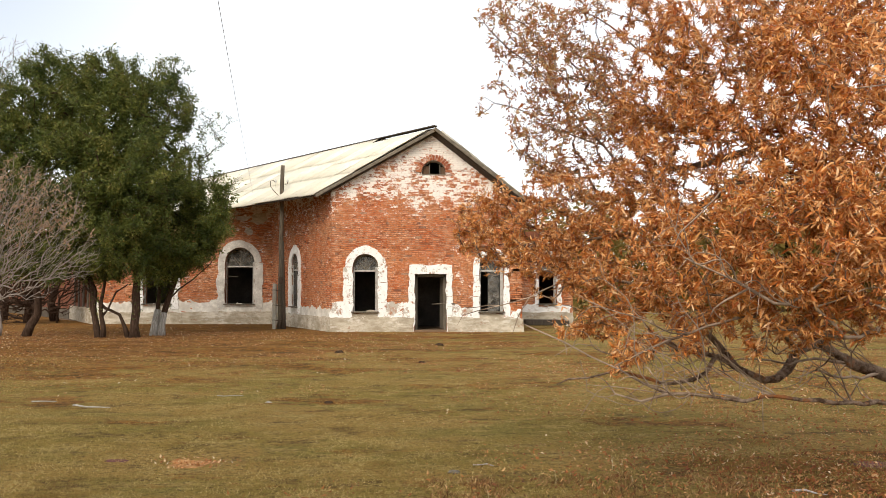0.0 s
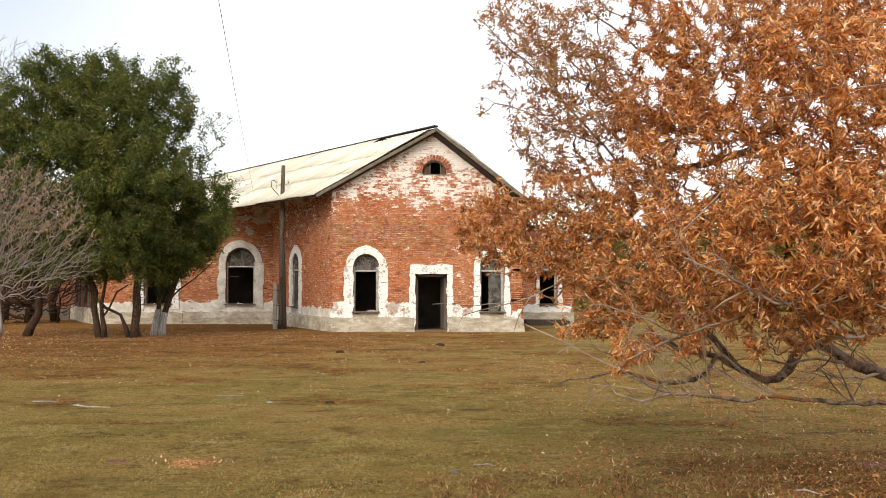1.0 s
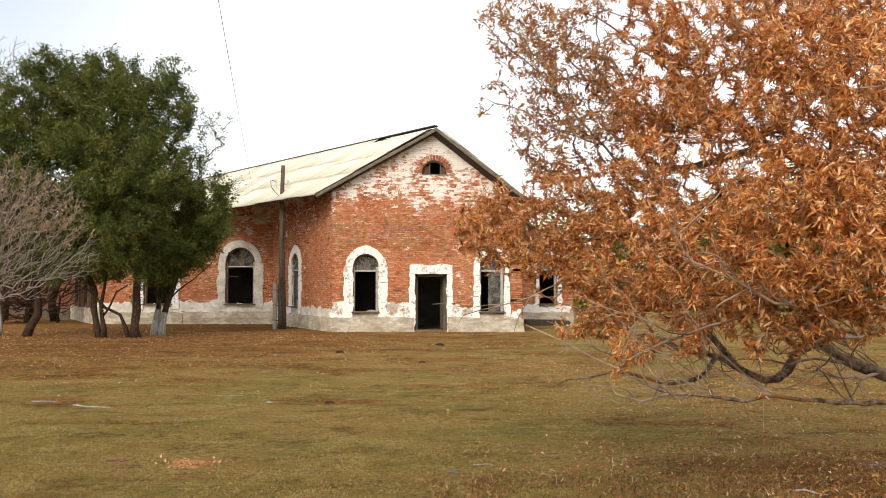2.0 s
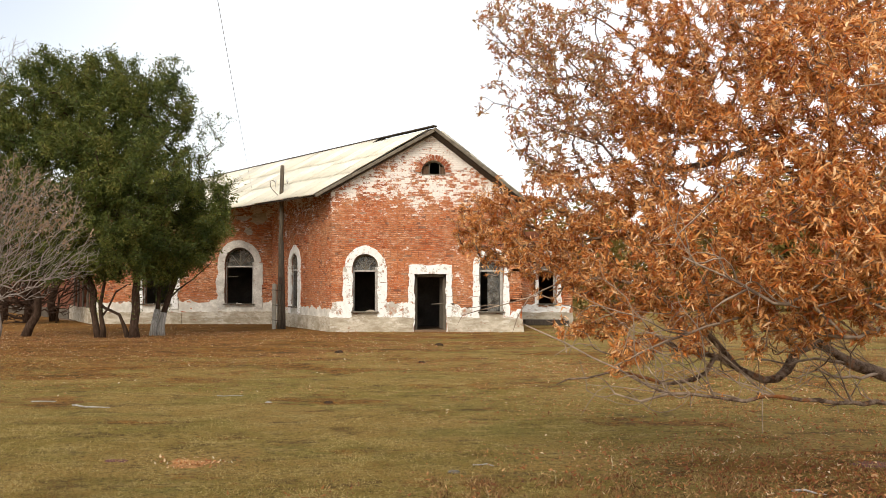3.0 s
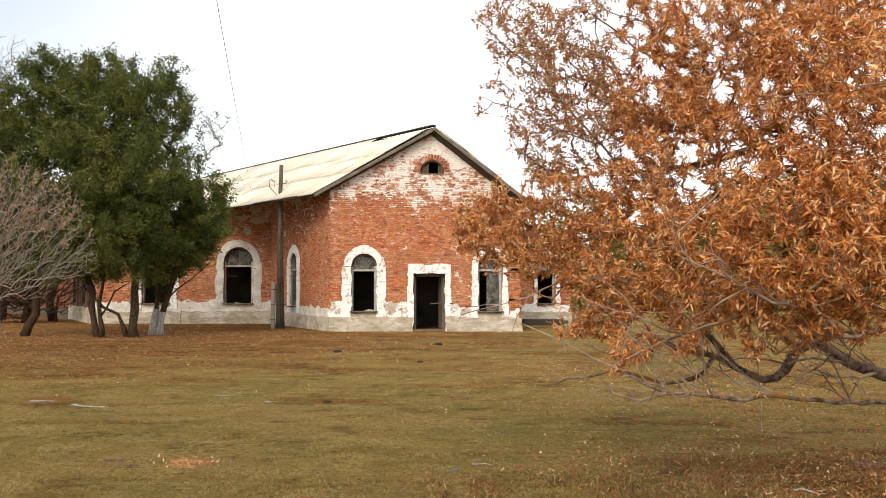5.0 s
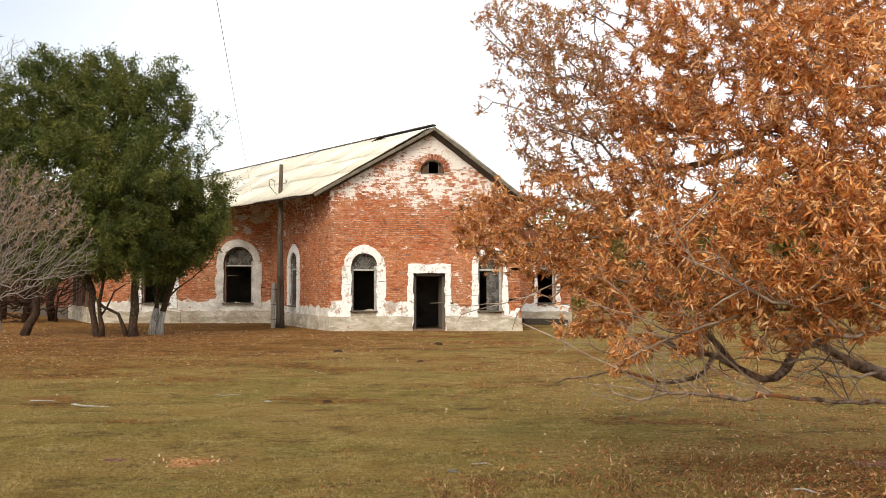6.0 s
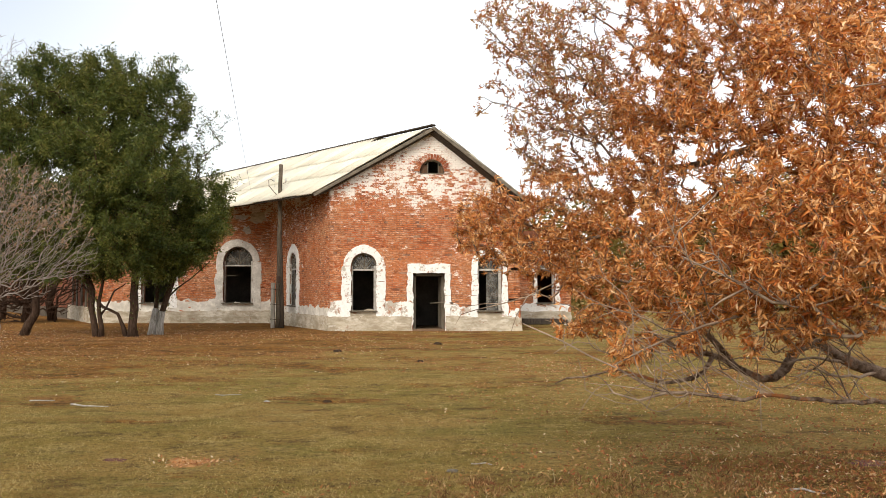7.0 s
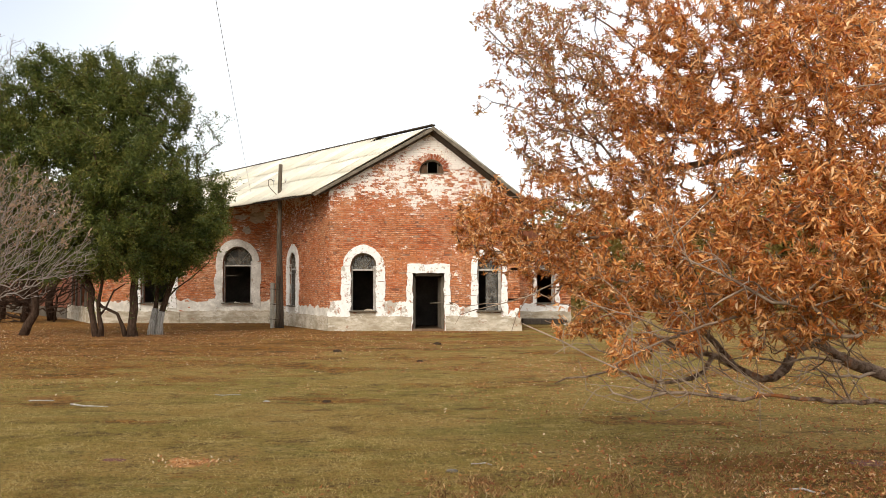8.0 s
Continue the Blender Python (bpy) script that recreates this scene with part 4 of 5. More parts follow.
def leaf_mesh(name, places, ways, sizes, wide, curl, material, rng, broad_leaf=False, blade=False):
    """Many pointed, folded and curled leaves in one mesh."""
    n = len(places)
    p, w = np.array(places), np.array(ways)
    w /= np.linalg.norm(w, axis=1, keepdims=True)
    side = np.cross(w, rng.normal(size=(n, 3)))
    side /= np.linalg.norm(side, axis=1, keepdims=True)
    up = np.cross(side, w)
    s = np.array(sizes)[:, None]
    turn = rng.normal(0.0, curl, (n, 1))
    half = s * wide * rng.uniform(0.6, 1.2, (n, 1))

    def along(f):
        """A point of the midrib, which bends through the angle turn from foot to tip."""
        return p + s * f * (w * np.cos(turn * f) + up * np.sin(turn * f))

    k = np.arange(n)[:, None]
    if broad_leaf:
        lift = up * half * 0.45
        v = np.stack([p, along(0.3) + side * half + lift, along(0.3), along(0.3) - side * half + lift,
                      along(0.68) + side * half * 0.8 + lift * 0.8, along(0.68), along(0.68) - side * half * 0.8 + lift * 0.8, along(1.0)], 1).reshape(-1, 3)
        tris = ((0, 2, 1), (0, 3, 2), (1, 2, 5), (1, 5, 4), (2, 3, 6), (2, 6, 5), (4, 5, 7), (5, 6, 7))
        f = np.concatenate([k * 8 + np.array([t]) for t in tris], 1).reshape(-1, 3)
    elif blade:
        v = np.stack([p, along(0.45) + side * half, along(0.45) - side * half, along(1.0)], 1).reshape(-1, 3)
        f = np.concatenate([k * 4 + np.array([t]) for t in ((0, 2, 1), (1, 2, 3))], 1).reshape(-1, 3)
    else:
        lift = up * s * 0.08
        v = np.stack([p, along(0.4) + side * half + lift, along(0.5), along(0.4) - side * half + lift, along(1.0)], 1).reshape(-1, 3)
        tris = ((0, 2, 1), (0, 3, 2), (1, 2, 4), (2, 3, 4))
        f = np.concatenate([k * 5 + np.array([t]) for t in tris], 1).reshape(-1, 3)
    me = bpy.data.meshes.new(name)
    me.vertices.add(len(v))
    me.vertices.foreach_set("co", v.astype(np.float32).ravel())
    me.loops.add(f.size)
    me.loops.foreach_set("vertex_index", f.astype(np.int32).ravel())
    me.polygons.add(len(f))
    me.polygons.foreach_set("loop_start", np.arange(0, f.size, 3, dtype=np.int32))
    me.update(calc_edges=True)
    me.materials.append(material)
    return me


def in_lobes(lobes, count, rng, shell=0.0):
    """Random places in a set of ellipsoids (centre, radii, weight), rather near their skins for a high shell."""
    out_list = []
    weights = [w for _, _, w in lobes]
    for _ in range(count):
        c, r, _ = rng.choices(lobes, weights)[0]
        while True:
            q = Vector((rng.uniform(-1, 1), rng.uniform(-1, 1), rng.uniform(-1, 1)))
            if q.length <= 1:
                break
        if shell and q.length > 0:
            q *= q.length ** (-shell)
        out_list.append(Vector(c) + Vector((q.x * r[0], q.y * r[1], q.z * r[2])))
    return out_list


def crown_leaves(pos, par, tips, per_tip, size, spread, hang, rng, nprng, back=4):
    """Places, ways and sizes for leaves along the last pieces of each shoot."""
    places, ways, sizes = [], [], []
    for t in tips:
        chain, i = [], t
        while len(chain) < back and par[i] >= 0:
            chain.append(i)
            i = par[i]
        twig = (pos[t] - pos[chain[-1]]) if len(chain) > 1 else Vector((0, 0, 1))
        twig = twig.normalized() if twig.length > 1e-6 else Vector((0, 0, 1))
        for _ in range(per_tip):
            a = chain[min(len(chain) - 1, int(abs(rng.gauss(0, 0.45)) * len(chain)))]
            b = par[a]
            p = pos[a].lerp(pos[b], rng.random())
            d = twig * 0.6 + Vector((rng.gauss(0, 1), rng.gauss(0, 1), rng.gauss(0, 1))) * spread + Vector((0, 0, -hang))
            places.append(p + Vector((rng.gauss(0, 0.22), rng.gauss(0, 0.22), rng.gauss(0, 0.22))) * size)
            ways.append(d)
            sizes.append(size * rng.uniform(0.45, 1.35))
    return places, ways, sizes


def bunched_leaves(pos, par, tips, bunches, per_bunch, size, hang, rng, back=5):
    """Leaves in whorls: a few buds along each shoot, and a splayed, drooping bunch at each bud."""
    places, ways, sizes = [], [], []
    for t in tips:
        chain, i = [], t
        while len(chain) < back and par[i] >= 0:
            chain.append(i)
            i = par[i]
        twig = pos[t] - pos[chain[-1]] if len(chain) > 1 else Vector((0, 0, 1))
        twig = twig.normalized() if twig.length > 1e-6 else Vector((0, 0, 1))
        for b in range(bunches):
            a = chain[0] if b == 0 else rng.choice(chain)
            bud = pos[a].lerp(pos[par[a]], rng.random() * 0.8)
            lean = twig * 0.5 + Vector((rng.gauss(0, 0.35), rng.gauss(0, 0.35), rng.gauss(0, 0.3) - hang))
            grown = size * rng.uniform(0.7, 1.25)
            for _ in range(per_bunch + rng.randrange(-1, 3)):
                splay = Vector((rng.gauss(0, 1), rng.gauss(0, 1), rng.gauss(0, 1))).normalized()
                places.append(bud + Vector((rng.gauss(0, 0.2), rng.gauss(0, 0.2), rng.gauss(0, 0.2))) * size)
                ways.append(lean + splay * 0.75)
                sizes.append(grown * rng.uniform(0.55, 1.2))
    return places, ways, sizes


def split_foliage(tree, name, data, boughs, wide, curl, material, nprng, broad_leaf=False, blade=False):
    """Foliage in boughs (middle, foot, swing, drift): each bough is a part that sways about its own foot."""
    places, ways, sizes = data
    arr = np.array(places)
    c = np.array([tuple(q[0]) for q in boughs])
    owner = ((arr[:, None, :] - c[None]) ** 2).sum(2).argmin(1)
    for k, (_, foot, swing, drift) in enumerate(boughs):
        pick = np.nonzero(owner == k)[0]
        if len(pick) < 3:
            continue
        me = leaf_mesh(name, arr[pick] - np.array(foot), np.array([tuple(ways[i]) for i in pick]), [sizes[i] for i in pick], wide, curl, material, nprng, broad_leaf, blade)
        ob = piece(name, me, tree, Matrix.Translation(foot), "", "stuff")
        MOVERS.append((ob, foot, swing, drift, k))


def green_tree(root, stems, lobes, seed, label, count, stout, shares, white_foot=False):
    """A dense broad tree on several leaning stems."""
    rng, nprng = random.Random(seed), np.random.default_rng(seed)
    tree = tagged(new("green_tree"), label, "tree", "dark green trees")
    nodes = []
    for stem in stems:
        last = -1
        for p in stem:
            nodes.append((Vector(root) + Vector(p), last))
            last = len(nodes) - 1
    heart = Vector(root) + Vector(stems[0][-1])
    targets = [q for q in in_lobes(lobes, int(count * 1.35), rng, 0.3) if noise.noise(q * 0.85) + 0.4 * noise.noise(q * 2.0) > -0.31]
    targets.sort(key=lambda q: (q - heart).length)
    pos, par, tips = grow(nodes, targets, 0.28, rng)
    branches(tree, pos, par, 0.008, 2.3, stout, 0.045, BARK, 5, [(stout * shares[k] * (1.3 if p[2] < 0 else max(0.2, 0.95 - 0.22 * p[2])), stout * shares[k] * (1.45 if p[2] < 0 else 1.0)) for k, stem in enumerate(stems) for p in stem])
    thin = [t for t in tips if pos[t].x > -8.6 and pos[t].z > 5.3]      # wispy outer shoots
    full = [t for t in tips if not (pos[t].x > -8.6 and pos[t].z > 5.3)]
    data = [a + b for a, b in zip(bunched_leaves(pos, par, full, 12, 7, 0.118, 0.12, rng, 5), bunched_leaves(pos, par, thin, 6, 6, 0.10, 0.1, rng, 4))]
    jit = nprng.normal(0, 0.085, (len(data[0]), 3))
    places = [p + Vector(j) for p, j in zip(data[0], jit)]
    split_foliage(tree, "foliage", (places, data[1], data[2]), [(Vector(c), Vector(c), 0.22, 0.0) for c, _, _ in lobes], 0.17, 0.3, GREEN_LEAF, nprng, False, True)
    if white_foot:
        for stem in stems[:2]:
            v, f = tube([Vector(root) + Vector(p) for p in stem[:3]], [0.160, 0.122, 0.105], 10)
            piece("limewash", mesh_of("limewash", v, f, LIMEWASH, True), tree, None, "limewashed foot of the stem")
    return tree


def lobe(across, down, r, depth, weight=None, flat=1.0):
    """A crown lobe placed by its pixel position in the camera's view (1506 to the radian) and its depth in metres."""
    k = depth / 1506
    q = r * k
    return ((across - 784) * k, depth, 1.6 + (512 - down) * k), (q, q * 1.05, q * flat), weight or r ** 2


green_tree((-11.35, 28.3, 0), [[(-0.02, 0, -0.1), (-0.10, 0, 0.25), (-0.16, 0, 0.6), (-0.24, 0, 1.0), (-0.22, 0, 1.5), (-0.45, 0, 2.1), (-0.8, 0.1, 3.2)], [(0.10, 0, -0.1), (0.14, -0.05, 0.3), (0.08, -0.1, 0.7), (0.05, -0.1, 1.1), (0.14, -0.1, 1.6), (0.3, 0, 3.0)], [(0.08, 0, 0.7), (0.3, -0.1, 0.95), (0.55, -0.1, 1.5), (0.9, 0, 1.75)]],
           [lobe(60, 185, 100, 28.6), lobe(20, 290, 105, 28.0), lobe(120, 320, 105, 27.6), lobe(140, 185, 90, 29), lobe(110, 430, 80, 28), lobe(85, 115, 42, 28.4), lobe(40, 420, 80, 28.6), lobe(-40, 220, 90, 28.6), lobe(-30, 340, 90, 28.4), lobe(165, 335, 60, 28.8, 4500)], 41,
           "dark green twin-stemmed tree with dense drooping crown", 2700, 0.105, (1.0, 0.85, 0.45))
green_tree((-10.15, 28.2, 0), [[(0, 0, -0.1), (-0.03, 0, 0.4), (0.03, 0, 0.9), (0.01, 0, 1.5), (0.06, 0, 2.2), (0.0, 0, 3.6)], [(-0.25, 0.1, -0.05), (-0.38, 0.1, 0.35), (-0.55, 0.1, 0.75), (-0.82, 0.1, 0.88), (-1.05, 0.1, 0.98), (-1.3, 0.05, 1.25), (-1.7, 0.0, 1.7)]],
           [lobe(190, 240, 105, 28.3), lobe(235, 180, 82, 28.6), lobe(205, 385, 105, 27.4), lobe(262, 310, 92, 27.6), lobe(180, 120, 40, 28.3), lobe(240, 450, 65, 27.8), lobe(170, 450, 55, 28)], 42,
           "dark green tree with a thick straight trunk", 1800, 0.165, (1.0, 0.42))
green_tree((-9.75, 29.6, 0), [[(0.0, 0, -0.1), (0.02, 0, 0.35), (0.10, 0, 0.8), (0.22, 0, 1.2), (0.45, 0, 1.9), (0.6, 0, 3.0)], [(-0.25, -0.05, -0.1), (-0.20, -0.05, 0.4), (-0.12, 0, 0.9), (-0.10, 0.05, 1.5), (-0.05, 0.1, 2.2)], [(0.22, 0, 1.2), (0.6, 0, 1.6), (1.1, 0, 1.95), (1.7, 0, 2.5)]],
           [lobe(285, 185, 58, 29.6, 2600), lobe(325, 400, 85, 29), lobe(330, 300, 55, 29.4, 1500), lobe(285, 440, 66, 28.8), lobe(372, 230, 38, 29.6, 190), lobe(300, 120, 28, 29.6, 450), lobe(375, 395, 40, 29, 1000), lobe(335, 225, 50, 29.4, 520), lobe(388, 225, 26, 29.6, 70), lobe(392, 325, 34, 29.4, 500), lobe(315, 352, 46, 29.4, 2600), lobe(370, 355, 42, 29.3, 1400), lobe(325, 440, 50, 28.9, 2600), lobe(295, 465, 34, 28.8, 1300), lobe(385, 425, 28, 29.0, 500)], 43,
           "dark green tree with limewashed leaning stems", 1500, 0.115, (1.0, 0.85, 0.4), True)


def bare_tree(name, root, stems, lobes, count, tip_r, seed, label, leaves=0, step=0.25, material=None, group="", reach=0.35):
    rng, nprng = random.Random(seed), np.random.default_rng(seed)
    tree = tagged(new(name), label, "tree", group)
    nodes = []
    for stem in stems:
        last = -1
        for p in stem:
            nodes.append((Vector(root) + Vector(p), last))
            last = len(nodes) - 1
    heart = Vector(root) + Vector(stems[0][-1])
    targets = in_lobes(lobes, count, rng, 0.2)
    targets.sort(key=lambda q: (q - heart).length)
    pos, par, tips = grow(nodes, targets, step, rng, 0.0, reach, 0.08, 0.015)
    branches(tree, pos, par, tip_r, 2.75, 0.16, 0.03, material or GREYBARK)
    if leaves:
        some = [t for t in tips if pos[t].z > 2.5 + 0.5 * rng.random() and rng.random() < 0.45]
        data = crown_leaves(pos, par, some, leaves, 0.09, 0.8, 0.4, rng, nprng, 4)
        split_foliage(tree, "dry_foliage", data, [(Vector(c), Vector(c), 0.2, 0.0) for c, _, _ in lobes], 0.2, 0.2, DRY_LEAF, nprng)
    return tree


bare_tree("bare_bush", (-11.7, 20.0, 0), [[(0, 0, 0), (0.1, 0, 0.7), (0.3, 0, 1.5), (0.6, 0, 2.0)]],
          [lobe(-20, 400, 95, 19.5), lobe(60, 430, 80, 19), lobe(120, 440, 62, 19), lobe(20, 340, 75, 19.5), lobe(80, 350, 60, 19.5), lobe(-10, 480, 60, 18.8), lobe(140, 455, 42, 18.8), lobe(60, 490, 50, 18.6), lobe(110, 380, 50, 19.2)], 3000, 0.0038, 51,
          "grey bush with dense bare twigs and withered tan leaves", 5, 0.26, None, "", 0.6)
bare_tree("bare_tree", (-20.5, 36, 0), [[(0, 0, 0), (0.1, 0, 2), (0, 0, 4.5), (0.2, 0, 6)]],
          [lobe(-30, 180, 110, 36), lobe(30, 140, 75, 36), lobe(20, 100, 45, 36, 5000), lobe(-60, 300, 100, 36), lobe(20, 260, 70, 36)], 700, 0.007, 52, "tall leafless grey tree behind the green crowns", 0, 0.4, None, "bare background trees")
bare_tree("bare_tree", (-23.0, 48, 0), [[(0, 0, 0), (0.1, 0, 2), (0, 0, 4)]],
          [lobe(60, 380, 90, 48), lobe(20, 420, 80, 48), lobe(120, 440, 50, 48)], 500, 0.009, 53, "leafless dark tree beside the far wall", 0, 0.4, BARK, "bare background trees")

# Bare thicket, packed dense to stand in for shade beneath the trees too.
bare_tree("thicket", (-19.5, 40, 0), [[(0, 0, 0), (0.1, 0, 0.8), (0, 0, 1.6)], [(-2.0, 0, 0), (-2.1, 0, 1), (-2.2, 0, 2.0)], [(1.2, 0.5, 0), (1.3, 0.5, 1), (1.2, 0.5, 2.0)]],
          [lobe(160, 470, 30, 39), lobe(20, 480, 60, 40), lobe(90, 470, 50, 40), lobe(60, 520, 40, 40), lobe(-30, 500, 60, 40), lobe(120, 490, 40, 40.5), lobe(110, 530, 30, 40), lobe(20, 540, 40, 40), lobe(60, 430, 50, 40)], 4200, 0.016, 54, "dark bare thicket in front of the far wall", 0, 0.3, BARK, "bare background trees")


def crooked_stem(name, pts, radii, material, label):
    v, f = tube(pts, radii, 10)
    tagged(new(name, mesh_of(name, v, f, material, True)), label, "tree")


crooked_stem("crooked_stem", [(-14.15, 29.0, -0.05), (-14.0, 29.0, 0.35), (-13.75, 29.0, 0.75), (-13.75, 29, 1.2), (-13.9, 29, 2.0), (-13.6, 29, 3.2)], [0.17, 0.15, 0.13, 0.13, 0.11, 0.07], BARK, "dark crooked tree stem bent near the ground")
crooked_stem("dead_tree", [(-20.6, 43.0, -0.05), (-20.5, 43, 1.0), (-20.7, 43, 2.2), (-20.4, 43, 3.6)], [0.26, 0.22, 0.2, 0.14], BARK, "dark dead tree before the far wall")
crooked_stem("dead_tree", [(-19.3, 42.5, -0.05), (-19.5, 42.5, 0.9), (-19.2, 42.5, 2.0), (-19.5, 42.5, 3.4)], [0.24, 0.19, 0.17, 0.12], BARK, "dark leaning dead tree before the far wall")
crooked_stem("dead_tree", [(-23.2, 45.0, -0.05), (-23.1, 45, 1.0), (-23.4, 45, 2.2), (-23.0, 45, 3.6)], [0.28, 0.24, 0.2, 0.14], BARK, "dark dead tree before the far wall")
crooked_stem("dead_stump", [(-15.1, 29.0, -0.05), (-15.0, 29, 0.3), (-15.05, 29, 0.7), (-15.15, 29, 1.5)], [0.12, 0.07, 0.05, 0.03], GREYBARK, "thin dead stump among fallen leaves")


# ---- the rusty tree close by ----
def spot(across, down, depth):
    """A place in metres from a pixel position in the camera's view and a depth, as for lobe()."""
    k = depth / 1506
    return Vector(((across - 784) * k, depth, 1.6 + (512 - down) * k))


def rusty_tree():
    rng, nprng = random.Random(61), np.random.default_rng(61)
    tree = tagged(new("autumn_tree"), "spreading tree with curled rusty orange leaves", "tree")
    foot, fork = spot(1800, 850, 7.1), spot(1720, 690, 7.0)
    foot.z = 0.0
    # the great limbs, from the fork outwards
    limbs = [[foot, fork],
             [fork, spot(1640, 690, 6.9), spot(1560, 662, 6.8), spot(1500, 640, 6.7), spot(1445, 606, 6.6), spot(1412, 618, 6.6), spot(1390, 655, 6.6), spot(1350, 672, 6.5), spot(1305, 652, 6.5), spot(1265, 630, 6.4), spot(1200, 618, 6.3), spot(1150, 585, 6.3)],
             [fork, spot(1640, 735, 6.4), spot(1568, 713, 6.15), spot(1507, 711, 6.0), spot(1419, 707, 5.9), spot(1370, 700, 5.85), spot(1317, 709, 5.8), spot(1264, 702, 5.8), spot(1220, 696, 5.8), spot(1181, 696, 5.8), spot(1150, 683, 5.85), spot(1097, 654, 5.9), spot(1048, 632, 5.95), spot(1000, 606, 6.0), spot(925, 572, 6.1)],
             [spot(1640, 690, 6.9), spot(1600, 600, 6.2), spot(1537, 586, 5.6), spot(1520, 597, 5.45), spot(1493, 597, 5.4), spot(1476, 575, 5.35), spot(1441, 544, 5.3), spot(1414, 528, 5.3), spot(1396, 539, 5.3), spot(1370, 537, 5.3), spot(1326, 511, 5.35), spot(1304, 498, 5.4), spot(1264, 480, 5.45), spot(1210, 455, 5.6)],
             [fork, spot(1650, 560, 6.8), spot(1560, 420, 6.6), spot(1490, 330, 6.4), spot(1480, 250, 6.4), spot(1478, 170, 6.5), spot(1440, 60, 6.6), spot(1380, -40, 6.8)],
             [spot(1490, 330, 6.4), spot(1430, 292, 6.5), spot(1370, 258, 6.6), spot(1290, 200, 6.8), spot(1200, 130, 6.9), spot(1110, 60, 7.0), spot(1020, 0, 7.1)],
             [spot(1560, 420, 6.6), spot(1440, 345, 6.6), spot(1330, 318, 6.6), spot(1280, 340, 6.5), spot(1230, 380, 6.5), spot(1180, 420, 6.5)],
             [spot(1370, 258, 6.6), spot(1250, 290, 6.9), spot(1120, 305, 7.1), spot(1070, 255, 7.2), spot(1010, 190, 7.3), spot(950, 120, 7.4), spot(890, 70, 7.5), spot(850, 20, 7.6)],
             [spot(1280, 340, 6.5), spot(1150, 400, 6.7), spot(1040, 425, 7.0), spot(940, 400, 7.2), spot(860, 375, 7.3), spot(815, 370, 7.4)],
             [spot(1305, 652, 6.5), spot(1220, 560, 6.5), spot(1110, 500, 6.6), spot(1010, 490, 6.8), spot(930, 470, 7.0), spot(870, 460, 7.1)],
             [spot(1070, 255, 7.2), spot(990, 230, 7.4), spot(930, 195, 7.5), spot(860, 170, 7.6)],
             [spot(1412, 618, 6.6), spot(1344, 559, 5.9), spot(1282, 570, 5.8), spot(1220, 590, 5.75), spot(1181, 603, 5.75), spot(1141, 621, 5.8), spot(1088, 647, 5.85)],
             [spot(1265, 630, 6.4), spot(1247, 660, 6.3), spot(1198, 676, 6.2), spot(1145, 669, 6.15), spot(1088, 656, 6.1), spot(1040, 668, 6.1), spot(985, 680, 6.1)],
             [spot(1181, 696, 5.8), spot(1132, 709, 5.75), spot(1088, 696, 5.75), spot(1075, 678, 5.75)],
             [spot(1441, 544, 5.3), spot(1485, 531, 5.25), spot(1533, 511, 5.2)],
             [spot(1493, 597, 5.4), spot(1467, 594, 5.45), spot(1440, 590, 5.5), spot(1405, 583, 5.5), spot(1352, 586, 5.55), spot(1317, 603, 5.6)],
             [spot(1326, 511, 5.35), spot(1282, 533, 5.4), spot(1264, 546, 5.45), spot(1255, 563, 5.5)],
             [spot(1500, 640, 6.7), spot(1440, 634, 6.4), spot(1395, 645, 6.2), spot(1330, 635, 6.1), spot(1290, 640, 6.0)],
             [spot(1560, 662, 6.8), spot(1490, 668, 6.4), spot(1440, 655, 6.2), spot(1410, 668, 6.1), spot(1375, 664, 6.0)],
             [spot(1010, 490, 6.8), spot(937, 527, 6.7), spot(890, 540, 6.7), spot(847, 550, 6.7), spot(820, 558, 6.7), spot(810, 576, 6.7)],
             [spot(937, 527, 6.7), spot(918, 560, 6.65), spot(907, 593, 6.6)],
             [spot(890, 540, 6.7), spot(840, 543, 6.75), spot(793, 541, 6.8)],
             [spot(1414, 528, 5.3), spot(1450, 505, 5.2), spot(1475, 480, 5.15), spot(1490, 440, 5.2)],
             [spot(1330, 318, 6.6), spot(1300, 325, 6.0), spot(1270, 350, 5.6), spot(1240, 380, 5.4), spot(1205, 412, 5.3), spot(1195, 435, 5.3)],
             [spot(1478, 170, 6.5), spot(1440, 163, 5.5), spot(1410, 168, 5.2), spot(1378, 170, 5.1)],
             [spot(1478, 170, 6.5), spot(1500, 158, 5.6), spot(1530, 152, 5.2), spot(1575, 146, 5.1)],
             [spot(1480, 250, 6.4), spot(1476, 225, 5.6), spot(1474, 200, 5.2), spot(1470, 150, 5.2)]]
    nodes, where, floors = [], {}, []
    thick = {0: (0.085, 0.085), 1: (0.066, 0.012), 2: (0.0205, 0.0055), 3: (0.024, 0.007), 4: (0.050, 0.020), 11: (0.015, 0.007), 12: (0.017, 0.005), 13: (0.010, 0.004), 14: (0.007, 0.004), 15: (0.012, 0.004), 16: (0.009, 0.004), 17: (0.014, 0.004), 18: (0.013, 0.004), 19: (0.0075, 0.003), 20: (0.005, 0.0025), 21: (0.004, 0.002), 22: (0.008, 0.004), 23: (0.0095, 0.005), 24: (0.008, 0.003), 25: (0.008, 0.005), 26: (0.007, 0.003)}
